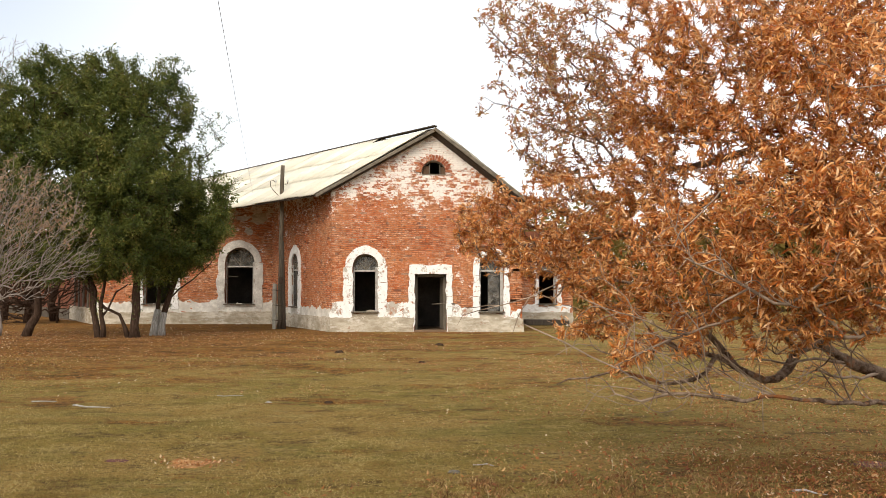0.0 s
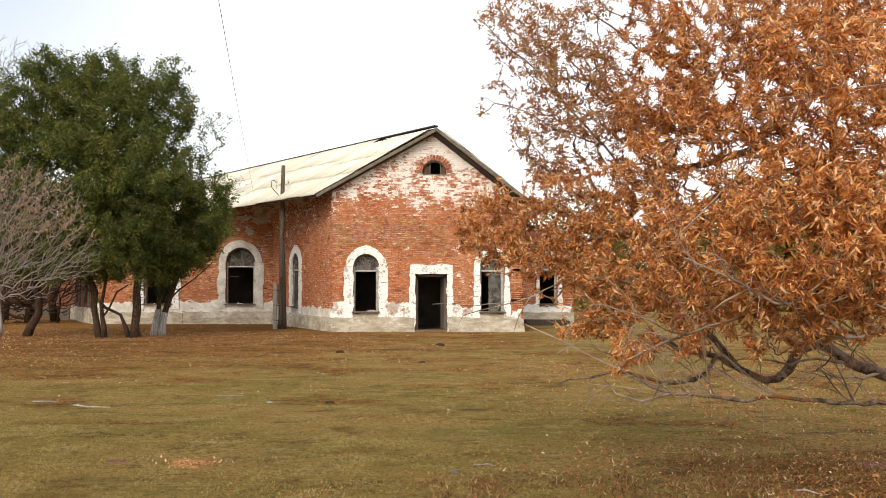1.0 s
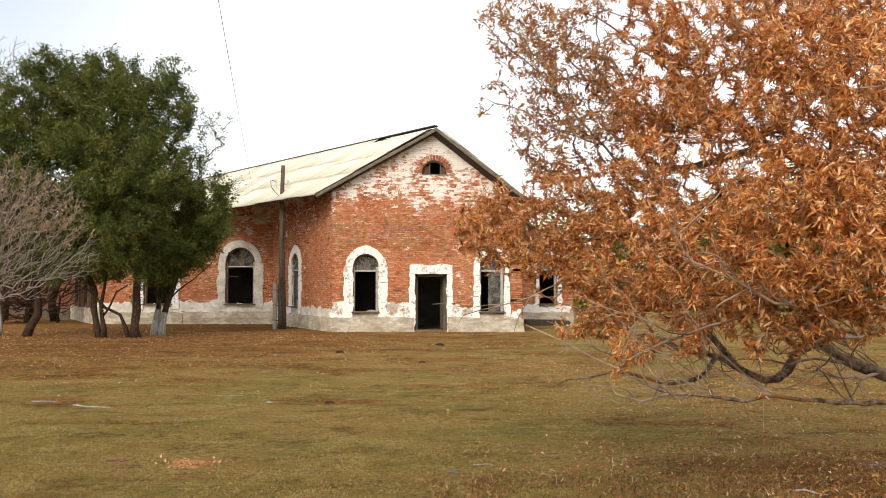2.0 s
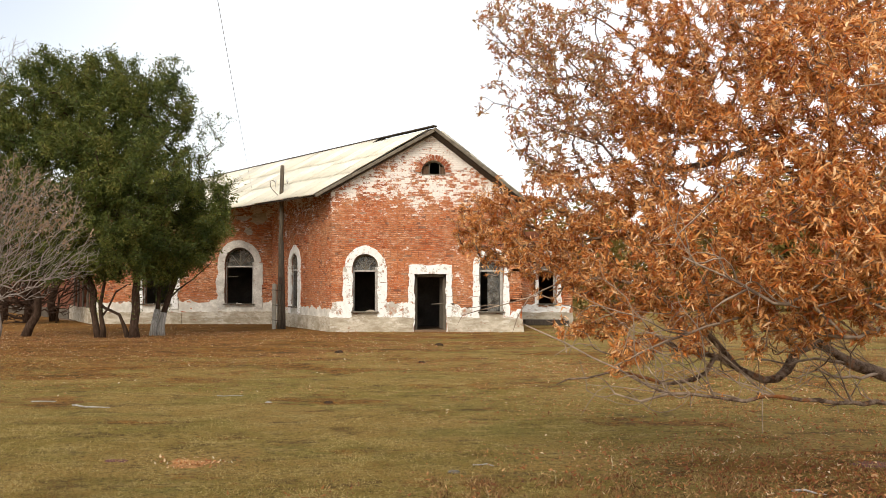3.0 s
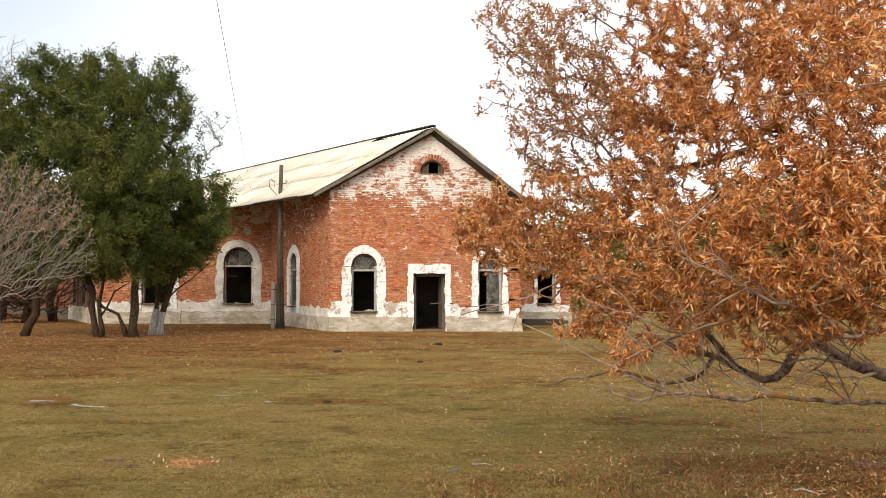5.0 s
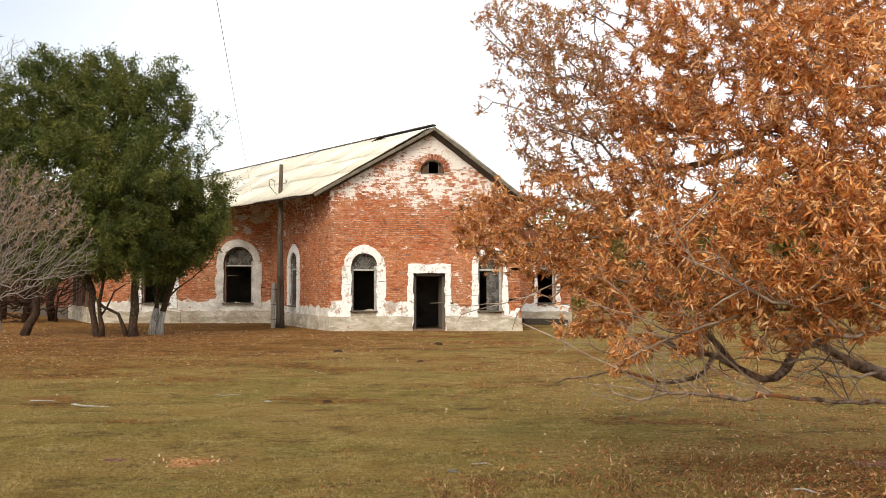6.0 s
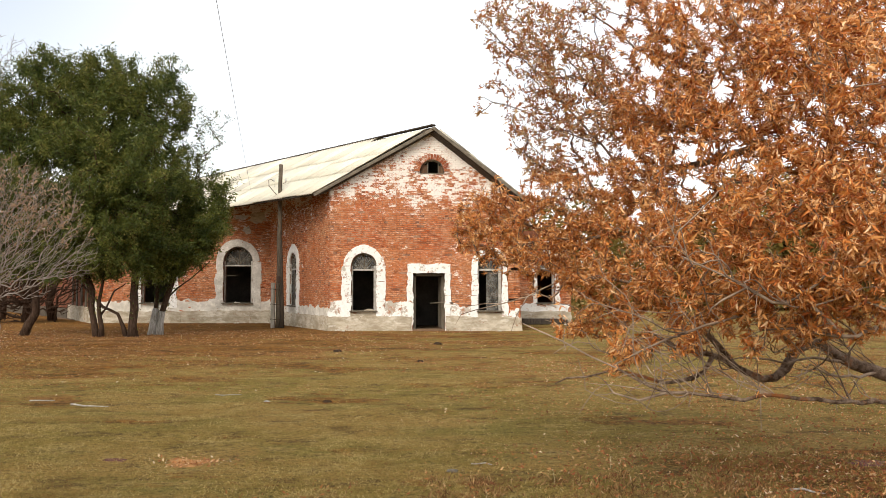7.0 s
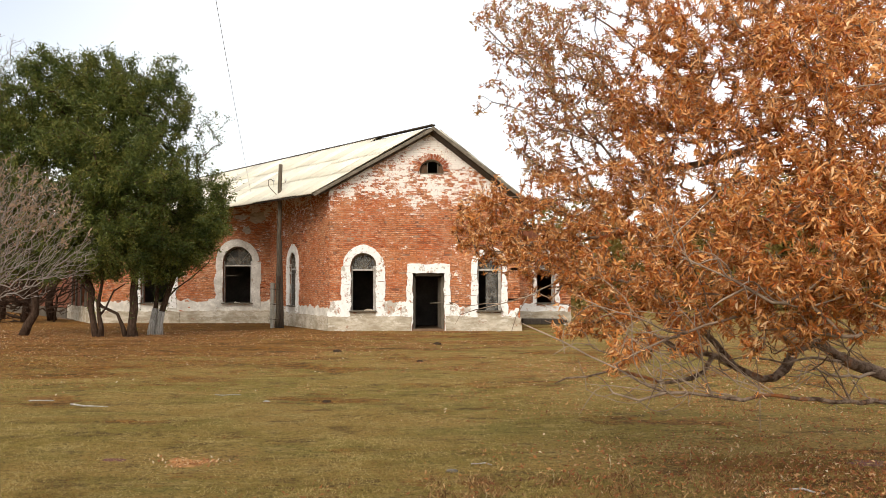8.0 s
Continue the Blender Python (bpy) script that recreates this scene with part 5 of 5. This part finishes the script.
    for index, limb in enumerate(limbs):
        last = where.get(tuple(limb[0]), -1)
        if last < 0:
            nodes.append((limb[0], -1))
            last = where[tuple(limb[0])] = 0 if len(nodes) == 1 else len(nodes) - 1
        for at, p in enumerate(limb[1:]):
            a, parent = nodes[last][0], last
            before, after = limb[max(0, at - 1)], limb[min(len(limb) - 1, at + 2)]
            n = max(1, int((p - a).length / 0.11))
            for s in range(1, n + 1):
                f = s / n
                q = 0.5 * (2 * a + (p - before) * f + (2 * before - 5 * a + 4 * p - after) * f ** 2 + (3 * a - before - 3 * p + after) * f ** 3)      # a smooth sweep through the points
                if s < n:
                    q = q + Vector((rng.gauss(0, 0.008), rng.gauss(0, 0.008), rng.gauss(0, 0.008)))
                nodes.append((q, parent))
                parent = len(nodes) - 1
            last = where[tuple(p)] = parent
        heavy, light = thick.get(index, (0.0, 0.0))
        fresh = len(nodes) - len(floors)
        floors += [(heavy + (light - heavy) * k / max(1, fresh - 1), 1.15 * (heavy + (light - heavy) * k / max(1, fresh - 1)) if heavy else 0.03) for k in range(fresh)]
    lobes = [lobe(1300, 90, 165, 6.4), lobe(1480, 160, 165, 5.8), lobe(1150, 150, 120, 6.8), lobe(1000, 100, 95, 7.3, 12500), lobe(920, 50, 80, 7.6, 6600), lobe(1230, 290, 140, 6.4),
             lobe(1090, 280, 115, 7.0, 17000), lobe(985, 240, 85, 7.4, 12000), lobe(1420, 400, 140, 5.4), lobe(1560, 360, 150, 5.6), lobe(1120, 440, 120, 6.6), lobe(980, 410, 105, 7.0, 14500),
             lobe(870, 400, 70, 7.4, 9500), lobe(1060, 530, 75, 6.6, 5600), lobe(1250, 480, 120, 6.0), lobe(1400, 500, 100, 5.6), lobe(1540, 480, 90, 5.4), lobe(880, 170, 45, 7.6, 700),
             lobe(1600, 60, 150, 6.6), lobe(1120, 600, 50, 6.3, 1600), lobe(1700, 250, 170, 6.4, 9000), lobe(930, 330, 60, 7.3, 3200), lobe(1420, 20, 140, 6.8), lobe(1100, 40, 110, 7.0, 8500),
             lobe(1230, 560, 60, 6.2, 2000), lobe(930, 280, 50, 7.4, 1500), lobe(885, 452, 42, 7.2, 1500), lobe(985, 438, 45, 7.0, 3200), lobe(970, 490, 60, 7.0, 2200), lobe(1105, 640, 36, 5.95, 900), lobe(1010, 570, 42, 6.5, 1000), lobe(1335, 600, 34, 5.8, 500), lobe(1264, 688, 18, 5.8, 170), lobe(1540, 560, 45, 5.6, 1300), lobe(1395, 600, 30, 6.0, 420), lobe(1215, 620, 26, 5.9, 350), lobe(1450, 570, 40, 5.6, 800)]
    heart = fork
    # Gaps set in the camera's view; shoots or leaves seen inside are thinned.
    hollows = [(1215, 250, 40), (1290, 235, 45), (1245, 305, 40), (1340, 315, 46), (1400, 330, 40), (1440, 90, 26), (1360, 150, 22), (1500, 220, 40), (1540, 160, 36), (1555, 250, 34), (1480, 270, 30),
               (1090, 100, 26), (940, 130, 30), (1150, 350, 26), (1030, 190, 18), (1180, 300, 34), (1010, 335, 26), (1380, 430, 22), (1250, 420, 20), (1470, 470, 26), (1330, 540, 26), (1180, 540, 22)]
    view_gaps = [(1050, 45, 32), (1110, 95, 30), (1095, 20, 26), (1140, 55, 22), (1165, 120, 24), (945, 525, 46), (908, 515, 30), (1000, 545, 30)]

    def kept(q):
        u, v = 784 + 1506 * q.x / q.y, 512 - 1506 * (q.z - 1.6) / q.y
        if any(math.hypot(u - x, v - y) < r and rng.random() < 0.75 for x, y, r in view_gaps):
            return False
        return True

    def thin_in_view(q):
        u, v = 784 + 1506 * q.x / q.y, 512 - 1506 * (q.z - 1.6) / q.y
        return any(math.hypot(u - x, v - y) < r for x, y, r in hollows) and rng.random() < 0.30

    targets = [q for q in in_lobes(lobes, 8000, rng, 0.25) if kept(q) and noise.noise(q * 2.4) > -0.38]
    # bare low shoots under the crown
    low = []
    for _ in range(60):
        low.append(spot(rng.uniform(960, 1600), rng.uniform(540, 725), rng.uniform(5.6, 6.9)))
    bare = {tuple(q) for q in low}
    targets = sorted(targets + low, key=lambda q: (q - heart).length)
    pos, par, tips = grow(nodes, targets, 0.07, rng, 0.0, 0.12, 0.14)
    for _ in range(54):      # long thin sweeping leafless shoots under the crown
        limb = limbs[rng.choice((1, 1, 1, 2, 2, 2, 3, 11))]
        start = limb[rng.randrange(2, len(limb) - 1)]
        way = Vector((rng.uniform(-1, -0.2), rng.uniform(-0.5, 0.4), rng.uniform(-0.02, 0.55))).normalized()
        long, lift = rng.uniform(0.3, 0.9), rng.uniform(-0.04, 0.32)
        sway = Vector((rng.gauss(0, 0.04), rng.gauss(0, 0.04), rng.gauss(0, 0.06)))
        kink = Vector((rng.gauss(0, 0.02), rng.gauss(0, 0.02), rng.gauss(0, 0.025)))
        last = where[tuple(start)]
        first_node = len(pos)
        for k in range(1, 11):
            f = k / 10
            pos.append(start + way * (long * f) + Vector((0, 0, lift * f * f * long)) + sway * math.sin(3.1 * f) + kink * math.sin(9 * f))
            par.append(last)
            last = len(pos) - 1
            if k in (4, 6, 8) and rng.random() < 0.7:      # side twigs
                side, fork_at = last, pos[last]
                off = Vector((rng.uniform(-1, 0.1), rng.gauss(0, 0.5), rng.gauss(0, 0.6))).normalized() * rng.uniform(0.1, 0.3)
                for s in (0.35, 0.7, 1.0):
                    pos.append(fork_at + off * s + Vector((0, 0, 0.03 * math.sin(4 * s))))
                    par.append(side)
                    side = len(pos) - 1
    boughs = []
    for c, size, _ in lobes:
        c = Vector(c)
        boughs.append((c, c + (heart - c).normalized() * size[0], 0.65, -2.6 if c.z > 3.5 and c.x < 0.15 * c.y else 0.0))
    branches(tree, pos, par, 0.0031, 2.55, 0.085, 0.018, BROWNBARK, 5, floors, TANBARK, boughs)
    leafy = [t for t in tips if tuple(pos[t]) not in bare and (0.93 < pos[t].z or rng.random() < 0.2) and not thin_in_view(pos[t])]
    near = [t for t in leafy if pos[t].y < 6.35]
    far = [t for t in leafy if pos[t].y >= 6.35]
    data = bunched_leaves(pos, par, near, 3, 7, 0.064, 0.60, rng, 5)
    mid = [t for t in far if not (pos[t].x / pos[t].y < 0.20 and pos[t].z > 2.6)]
    # outer boughs, picked by where they stand in the camera's view
    outer = [t for t in far if pos[t].x / pos[t].y < 0.20 and pos[t].z > 2.6]
    more = bunched_leaves(pos, par, mid, 4, 7, 0.050, 0.45, rng, 6)
    split_foliage(tree, "foliage", data, boughs, 0.105, 1.4, RUST_LEAF, nprng, True)
    split_foliage(tree, "foliage", more, boughs, 0.13, 1.3, RUST_LEAF, nprng)
    small = bunched_leaves(pos, par, outer, 3, 5, 0.045, 0.2, rng, 5)
    loose = [p + Vector(j) for p, j in zip(small[0], nprng.normal(0, 0.014, (len(small[0]), 3)))]
    split_foliage(tree, "browned_foliage", (loose, small[1], small[2]), boughs, 0.20, 0.8, BROWN_LEAF, nprng)


rusty_tree()


# ---- far trees ----
def far_tree():
    rng, nprng = random.Random(71), np.random.default_rng(71)
    tree = tagged(new("far_tree"), "olive green tree far behind the field", "tree", "far treeline")
    nodes = [(Vector((0, 0, z)), i - 1) for i, z in enumerate((0, 1.2, 2.4, 3.6))]
    lobes = [((-1.5, 0, 4.2), (1.8, 1.8, 1.6), 1), ((1.4, 0.4, 4.5), (1.9, 1.8, 1.7), 1), ((0, -0.5, 6.2), (1.7, 1.6, 1.6), 1), ((0.4, 0, 2.8), (2.6, 2.2, 1.2), 1), ((-0.8, 0, 1.2), (2.8, 2.0, 1.2), 1.2), ((1.6, 0.4, 1.3), (2.2, 2.0, 1.2), 1)]
    targets = sorted(in_lobes(lobes, 420, rng, 0.3), key=lambda q: (q - Vector((0, 0, 3.6))).length)
    pos, par, tips = grow(nodes, targets, 0.5, rng)
    branches(tree, pos, par, 0.012, 2.3, 0.2, 0.09, BARK)
    p, w, s = crown_leaves(pos, par, tips, 10, 0.46, 0.9, 0.1, rng, nprng, 3)
    jit = nprng.normal(0, 0.25, (len(p), 3))
    piece("foliage", leaf_mesh("foliage", np.array([tuple(q) for q in p]) + jit, np.array([tuple(q) for q in w]), s, 0.2, 0.1, OLIVE_LEAF, nprng, False, True), tree, None, "", "stuff")
    return tree


first = far_tree()
first.matrix_basis = pose(24, 66, 0)
rng = random.Random(72)
for k in range(20):
    x, y = 9.5 + 2.4 * k + rng.uniform(-0.6, 0.6), (62 if k % 2 else 70) + rng.uniform(-3, 3)
    s = rng.uniform(0.8, 1.2) if k < 9 else rng.uniform(1.05, 1.45)
    one = copy_thing(first, pose(x, y, 0, 0, 0, rng.uniform(0, 360)))
    one.scale = (s, s, s * rng.uniform(0.85, 1.1))
for x, y, s in ((22.3, 62, 1.28), (25.5, 63, 1.34), (29.5, 65, 1.25), (-34, 60, 1.0), (-38, 66, 1.1), (-46, 70, 1.2)):
    one = copy_thing(first, pose(x, y, 0, 0, 0, 40 * x))
    one.scale = (s, s, s)


# ---- things lying on the grass ----
def stick(pts, r, label, name="fallen_stick"):
    v, f = tube(pts, [r * (1 - 0.12 * i) for i in range(len(pts))], 7)
    tagged(new(name, mesh_of(name, v, f, LIMEWASH, True)), label, "stick", "fallen sticks")


stick([(-5.0, 11.62, 0.03), (-4.9, 11.5, 0.045), (-4.78, 11.47, 0.03), (-4.65, 11.38, 0.04), (-4.52, 11.42, 0.03), (-4.4, 11.36, 0.035)], 0.014, "pale bent fallen stick on the grass")
stick([(-5.75, 12.0, 0.03), (-5.6, 11.95, 0.04), (-5.4, 12.0, 0.03)], 0.010, "pale short fallen stick on the grass")
stick([(-3.35, 12.75, 0.02), (-3.2, 12.6, 0.03), (-3.05, 12.78, 0.02), (-2.95, 12.7, 0.02)], 0.007, "thin pale fallen stick on the grass")


stick([(2.74, 6.75, 0.02), (2.83, 6.72, 0.035), (2.9, 6.66, 0.02), (2.96, 6.62, 0.02)], 0.010, "pale crooked fallen stick among rusty leaves")
stick([(0.28, 7.75, 0.02), (0.34, 7.70, 0.03), (0.40, 7.74, 0.03), (0.46, 7.70, 0.02)], 0.007, "thin pale fallen stick beside a stone")


def clod(x, y, r, label, material, name="stone"):
    bm = bmesh.new()
    bmesh.ops.create_icosphere(bm, subdivisions=3, radius=1.0)
    for q in bm.verts:
        n = 1 + 0.45 * noise.noise(q.co * 1.6 + Vector((x, y, 0)))
        q.co = Vector((q.co.x * r * 1.5 * n, q.co.y * r * n, q.co.z * r * 0.55 * n))
    ob = part(name, bm, material, None, "", True)
    ob.location = (x, y, relief(x, y) + r * 0.22)
    tagged(ob, label, name.replace("_", " "), "clods on the grass")


clod(0.10, 7.5, 0.035, "small grey stone in the grass", OLDWOOD)
clod(-0.45, 18.8, 0.05, "dark earth clod on the grass", BARK, "earth_clod")
clod(-2.6, 21.5, 0.07, "dark earth clod on the grass", BARK, "earth_clod")
clod(-0.1, 24.5, 0.08, "dark earth clod on the grass", BARK, "earth_clod")
clod(-1.6, 12.1, 0.04, "dark earth clod on the grass", BARK, "earth_clod")
clod(-2.45, 12.1, 0.03, "pale stone in the grass", LIMEWASH)


def earth_patch(x, y, rx, ry, material, label):
    """A low, ragged swelling of bare ground."""
    bm = bmesh.new()
    rings, around = 6, 40
    mid = bm.verts.new((x, y, relief(x, y) + 0.010))
    prev = None
    for k in range(1, rings + 1):
        f = k / rings
        ring = []
        for i in range(around):
            a = 2 * math.pi * i / around
            w = 1 + 0.6 * noise.noise((math.cos(a) * 1.5 + x, math.sin(a) * 1.5 + y, f)) + 0.2 * noise.noise((math.cos(a) * 5, math.sin(a) * 5 + x, 0))
            px, py = x + rx * f * w * math.cos(a), y + ry * f * w * math.sin(a)
            ring.append(bm.verts.new((px, py, relief(px, py) + 0.012 * (1 - f ** 3) - 0.006 + 0.006 * noise.noise((px * 9, py * 9, 0)))))
        for i in range(around):
            j = (i + 1) % around
            bm.faces.new((mid, ring[i], ring[j]) if prev is None else (prev[i], ring[i], ring[j], prev[j]))
        prev = ring
    ob = part("bare_patch", bm, material, None, "", True)
    tagged(ob, label, "bare patch", kind="structure")


RUSTY_EARTH = plain("rusty_bare_earth", (0.22, 0.10, 0.038), (0.46, 0.25, 0.10), 7, 45, 0.95, None, 1.0)
PURPLE_EARTH = plain("dark_reddish_weeds", (0.10, 0.032, 0.028), (0.18, 0.07, 0.045), 8, 50)
earth_patch(-2.24, 7.98, 0.34, 0.27, RUSTY_EARTH, "patch of rusty bare earth in the grass")
earth_patch(-3.02, 8.05, 0.16, 0.12, PURPLE_EARTH, "dark reddish patch of low weeds")
earth_patch(3.95, 7.85, 0.24, 0.14, PURPLE_EARTH, "dark patch of bare earth under the rusty tree")


def scatter():
    """Grass blades near the tripod and fallen leaves all over."""
    g = np.random.default_rng(81)
    n = 560000
    y = 5.5 + 15 * g.random(n) ** 1.5
    x = (g.random(n) * 2 - 1) * (y * 0.56 + 0.4)
    thick = np.array([noise.noise((a * 0.8, b * 0.45, 2)) + 0.6 * noise.noise((a * 3, b * 1.8, 4)) for a, b in zip(x, y)])
    keep = (np.hypot((x + 2.24) / 0.36, (y - 7.98) / 0.28) > 0.85) & (thick - 0.07 * np.maximum(0, x - 0.8) > g.uniform(-0.6, 0.42, n))
    x, y = x[keep], y[keep]
    z = np.array([relief(a, b) for a, b in zip(x, y)])
    p = np.stack([x, y, z - 0.004], 1)
    w = np.stack([g.normal(0, 0.9, len(p)), g.normal(0, 0.9, len(p)), np.full(len(p), 0.7)], 1)
    me = leaf_mesh("grass", p, w, g.uniform(0.013, 0.046, len(p)), 0.062, 0.6, BLADE, g, False, True)
    tagged(new("grass", me), "short dry autumn grass blades", "grass", kind="stuff")
    # withered weeds in loose tufts
    mid = np.stack([g.uniform(-0.1, 2.6, 70), g.uniform(6.05, 7.3, 70)], 1)
    at = mid[g.integers(0, 70, 4200)] + g.normal(0, 0.07, (4200, 2))
    p = np.stack([at[:, 0], at[:, 1], np.array([relief(*q) for q in at]) - 0.004], 1)
    w = np.stack([g.normal(0, 0.6, len(p)), g.normal(0, 0.6, len(p)), np.full(len(p), 0.8)], 1)
    tagged(new("weeds", leaf_mesh("weeds", p, w, g.uniform(0.025, 0.08, len(p)), 0.07, 0.9, WEED, g, False, True)), "withered brown weeds in loose tufts", "weeds", kind="stuff")
    rows = []
    for count, y0, y1, power in ((44000, 5.5, 20, 0.9), (38000, 12, 32, 0.60), (7000, 26, 40, 1.0)):
        yy = y0 + (y1 - y0) * g.random(count) ** power
        xx = (g.random(count) * 2 - 1) * (yy * 0.56 + 0.5)
        dense = np.array([noise.noise((a * 0.3, b * 0.5, 7)) + 0.5 * noise.noise((a * 1.2, b * 1.6, 9)) for a, b in zip(xx, yy)])
        if y1 == 40:
            pick = (xx < -8.5) & ((yy < 39) | (xx < -20))
        elif y1 == 32:
            pick = 1.5 * dense - 0.05 * xx - 0.12 > g.uniform(-0.5, 0.5, count)
        else:      # thin, but gathered towards the rusty tree
            pick = 1.2 * dense + 0.20 * xx - 0.50 + 0.10 * np.maximum(0, 9 - yy) * np.clip(xx - 1.2, 0, 2) > g.uniform(-0.42, 0.42, count)
        xx, yy = xx[pick], yy[pick]
        rows.append(np.stack([xx, yy, np.array([relief(a, b) for a, b in zip(xx, yy)]) + 0.010], 1))
    heap = g.normal(0, 1, (160, 2)) * (0.19, 0.13) + (-2.26, 7.95)
    rows.append(np.stack([heap[:, 0], heap[:, 1], np.array([relief(*q) for q in heap]) + 0.014], 1))
    shed = rows.pop(0)
    drop = g.normal(0, 1, (3200, 2)) * (1.15, 0.65) + (3.2, 7.0)      # thick under the rusty tree
    shed = np.concatenate([shed, np.stack([drop[:, 0], drop[:, 1], np.array([relief(*q) for q in drop]) + 0.012], 1)])
    w = np.stack([g.normal(0, 1, len(shed)), g.normal(0, 1, len(shed)), np.abs(g.normal(0, 0.45, len(shed)))], 1)
    me = leaf_mesh("shed_leaves", shed, w, 0.018 + 0.036 * g.random(len(shed)) ** 1.5, 0.2, 0.9, SHED, g)
    tagged(new("shed_leaves", me), "rusty curled leaves shed on the grass", "leaves", kind="stuff")
    p = np.concatenate(rows)
    w = np.stack([g.normal(0, 1, len(p)), g.normal(0, 1, len(p)), np.abs(g.normal(0, 0.45, len(p)))], 1)
    me = leaf_mesh("fallen_leaves", p, w, g.uniform(0.022, 0.05, len(p)) * (0.75 + p[:, 1] * 0.021), 0.24, 0.5, LITTER, g)
    tagged(new("fallen_leaves", me), "curled tan and rusty fallen leaves", "leaves", kind="stuff")


scatter()


def dry_stalk(x, y, tall, label):
    z = relief(x, y)
    v, f = tube([(x, y, z - 0.01), (x + 0.006, y, z + tall * 0.5), (x - 0.004, y, z + tall)], [0.004, 0.003, 0.0015], 5)
    tagged(new("dry_stalk", mesh_of("dry_stalk", v, f, DRYSTALK, True)), label, "plant", "dry stalks")


DRYSTALK = plain("bleached_stalk", (0.42, 0.33, 0.18), (0.60, 0.50, 0.30), 20, 60)
for x, y, tall in ((1.50, 7.6, 0.12), (0.92, 7.0, 0.09), (1.55, 7.05, 0.07), (0.35, 6.6, 0.06), (2.3, 7.9, 0.08)):
    dry_stalk(x, y, tall, "bleached dry stalk standing in the grass")


def timber(a, b, w, h, label, name="timber_beam"):
    tagged(part(name, beam(bmesh.new(), a, b, w, h, bevel=0.02), DARKWOOD, None), label, "beam", "loose timber")


timber((3.6, 37.6, 0.14), (5.3, 37.9, 0.12), 0.3, 0.26, "dark old timber beam lying by the wall")
timber((4.0, 38.3, 0.1), (5.7, 38.4, 0.1), 0.2, 0.18, "dark old timber beam lying by the wall")
for x, y, r in ((5.5, 37.0, 0.10), (5.75, 36.7, 0.07), (6.0, 37.1, 0.12), (-3.6, 31.7, 0.05), (1.1, 31.75, 0.06), (2.2, 31.7, 0.05), (-9.3, 38.9, 0.07)):
    clod(x, y, r, "pale lump of fallen plaster by the wall", GREYPLASTER, "plaster_lump")

# ---- bricks ----
front.bricks(0.45, lambda o: 0.13 if o.sill > 5 else 0.06, lambda u, z: 1.95 < u < 2.95 and 1.1 < z < 3.6 or 4.6 < u < 5.3 and 1.1 < z < 3.4)
left_wing.bricks(0.45, lambda o: 0.06)
broad.bricks(0.45, lambda o: 0.06)
right_wing.bricks(0.45, lambda o: 0.06)


def motions():
    """Boughs sway a little in a light wind."""
    for ob, foot, swing, drift, k in MOVERS:
        phase, period = k * 1.9, 2.3 + 0.37 * (k % 4)
        rows = []
        for step in range(21):
            t = 0.4 * step
            a = swing * math.sin(2 * math.pi * t / period + phase) + 0.4 * swing * math.sin(2 * math.pi * t / 0.93 + 2.1 * phase)
            b = 0.7 * swing * math.sin(2 * math.pi * t / (period * 0.8) + 1.3 * phase)
            rows.append((t, pose(*foot, b, a + drift * t / 8, 0.5 * a)))
        walk(ob, rows)


motions()
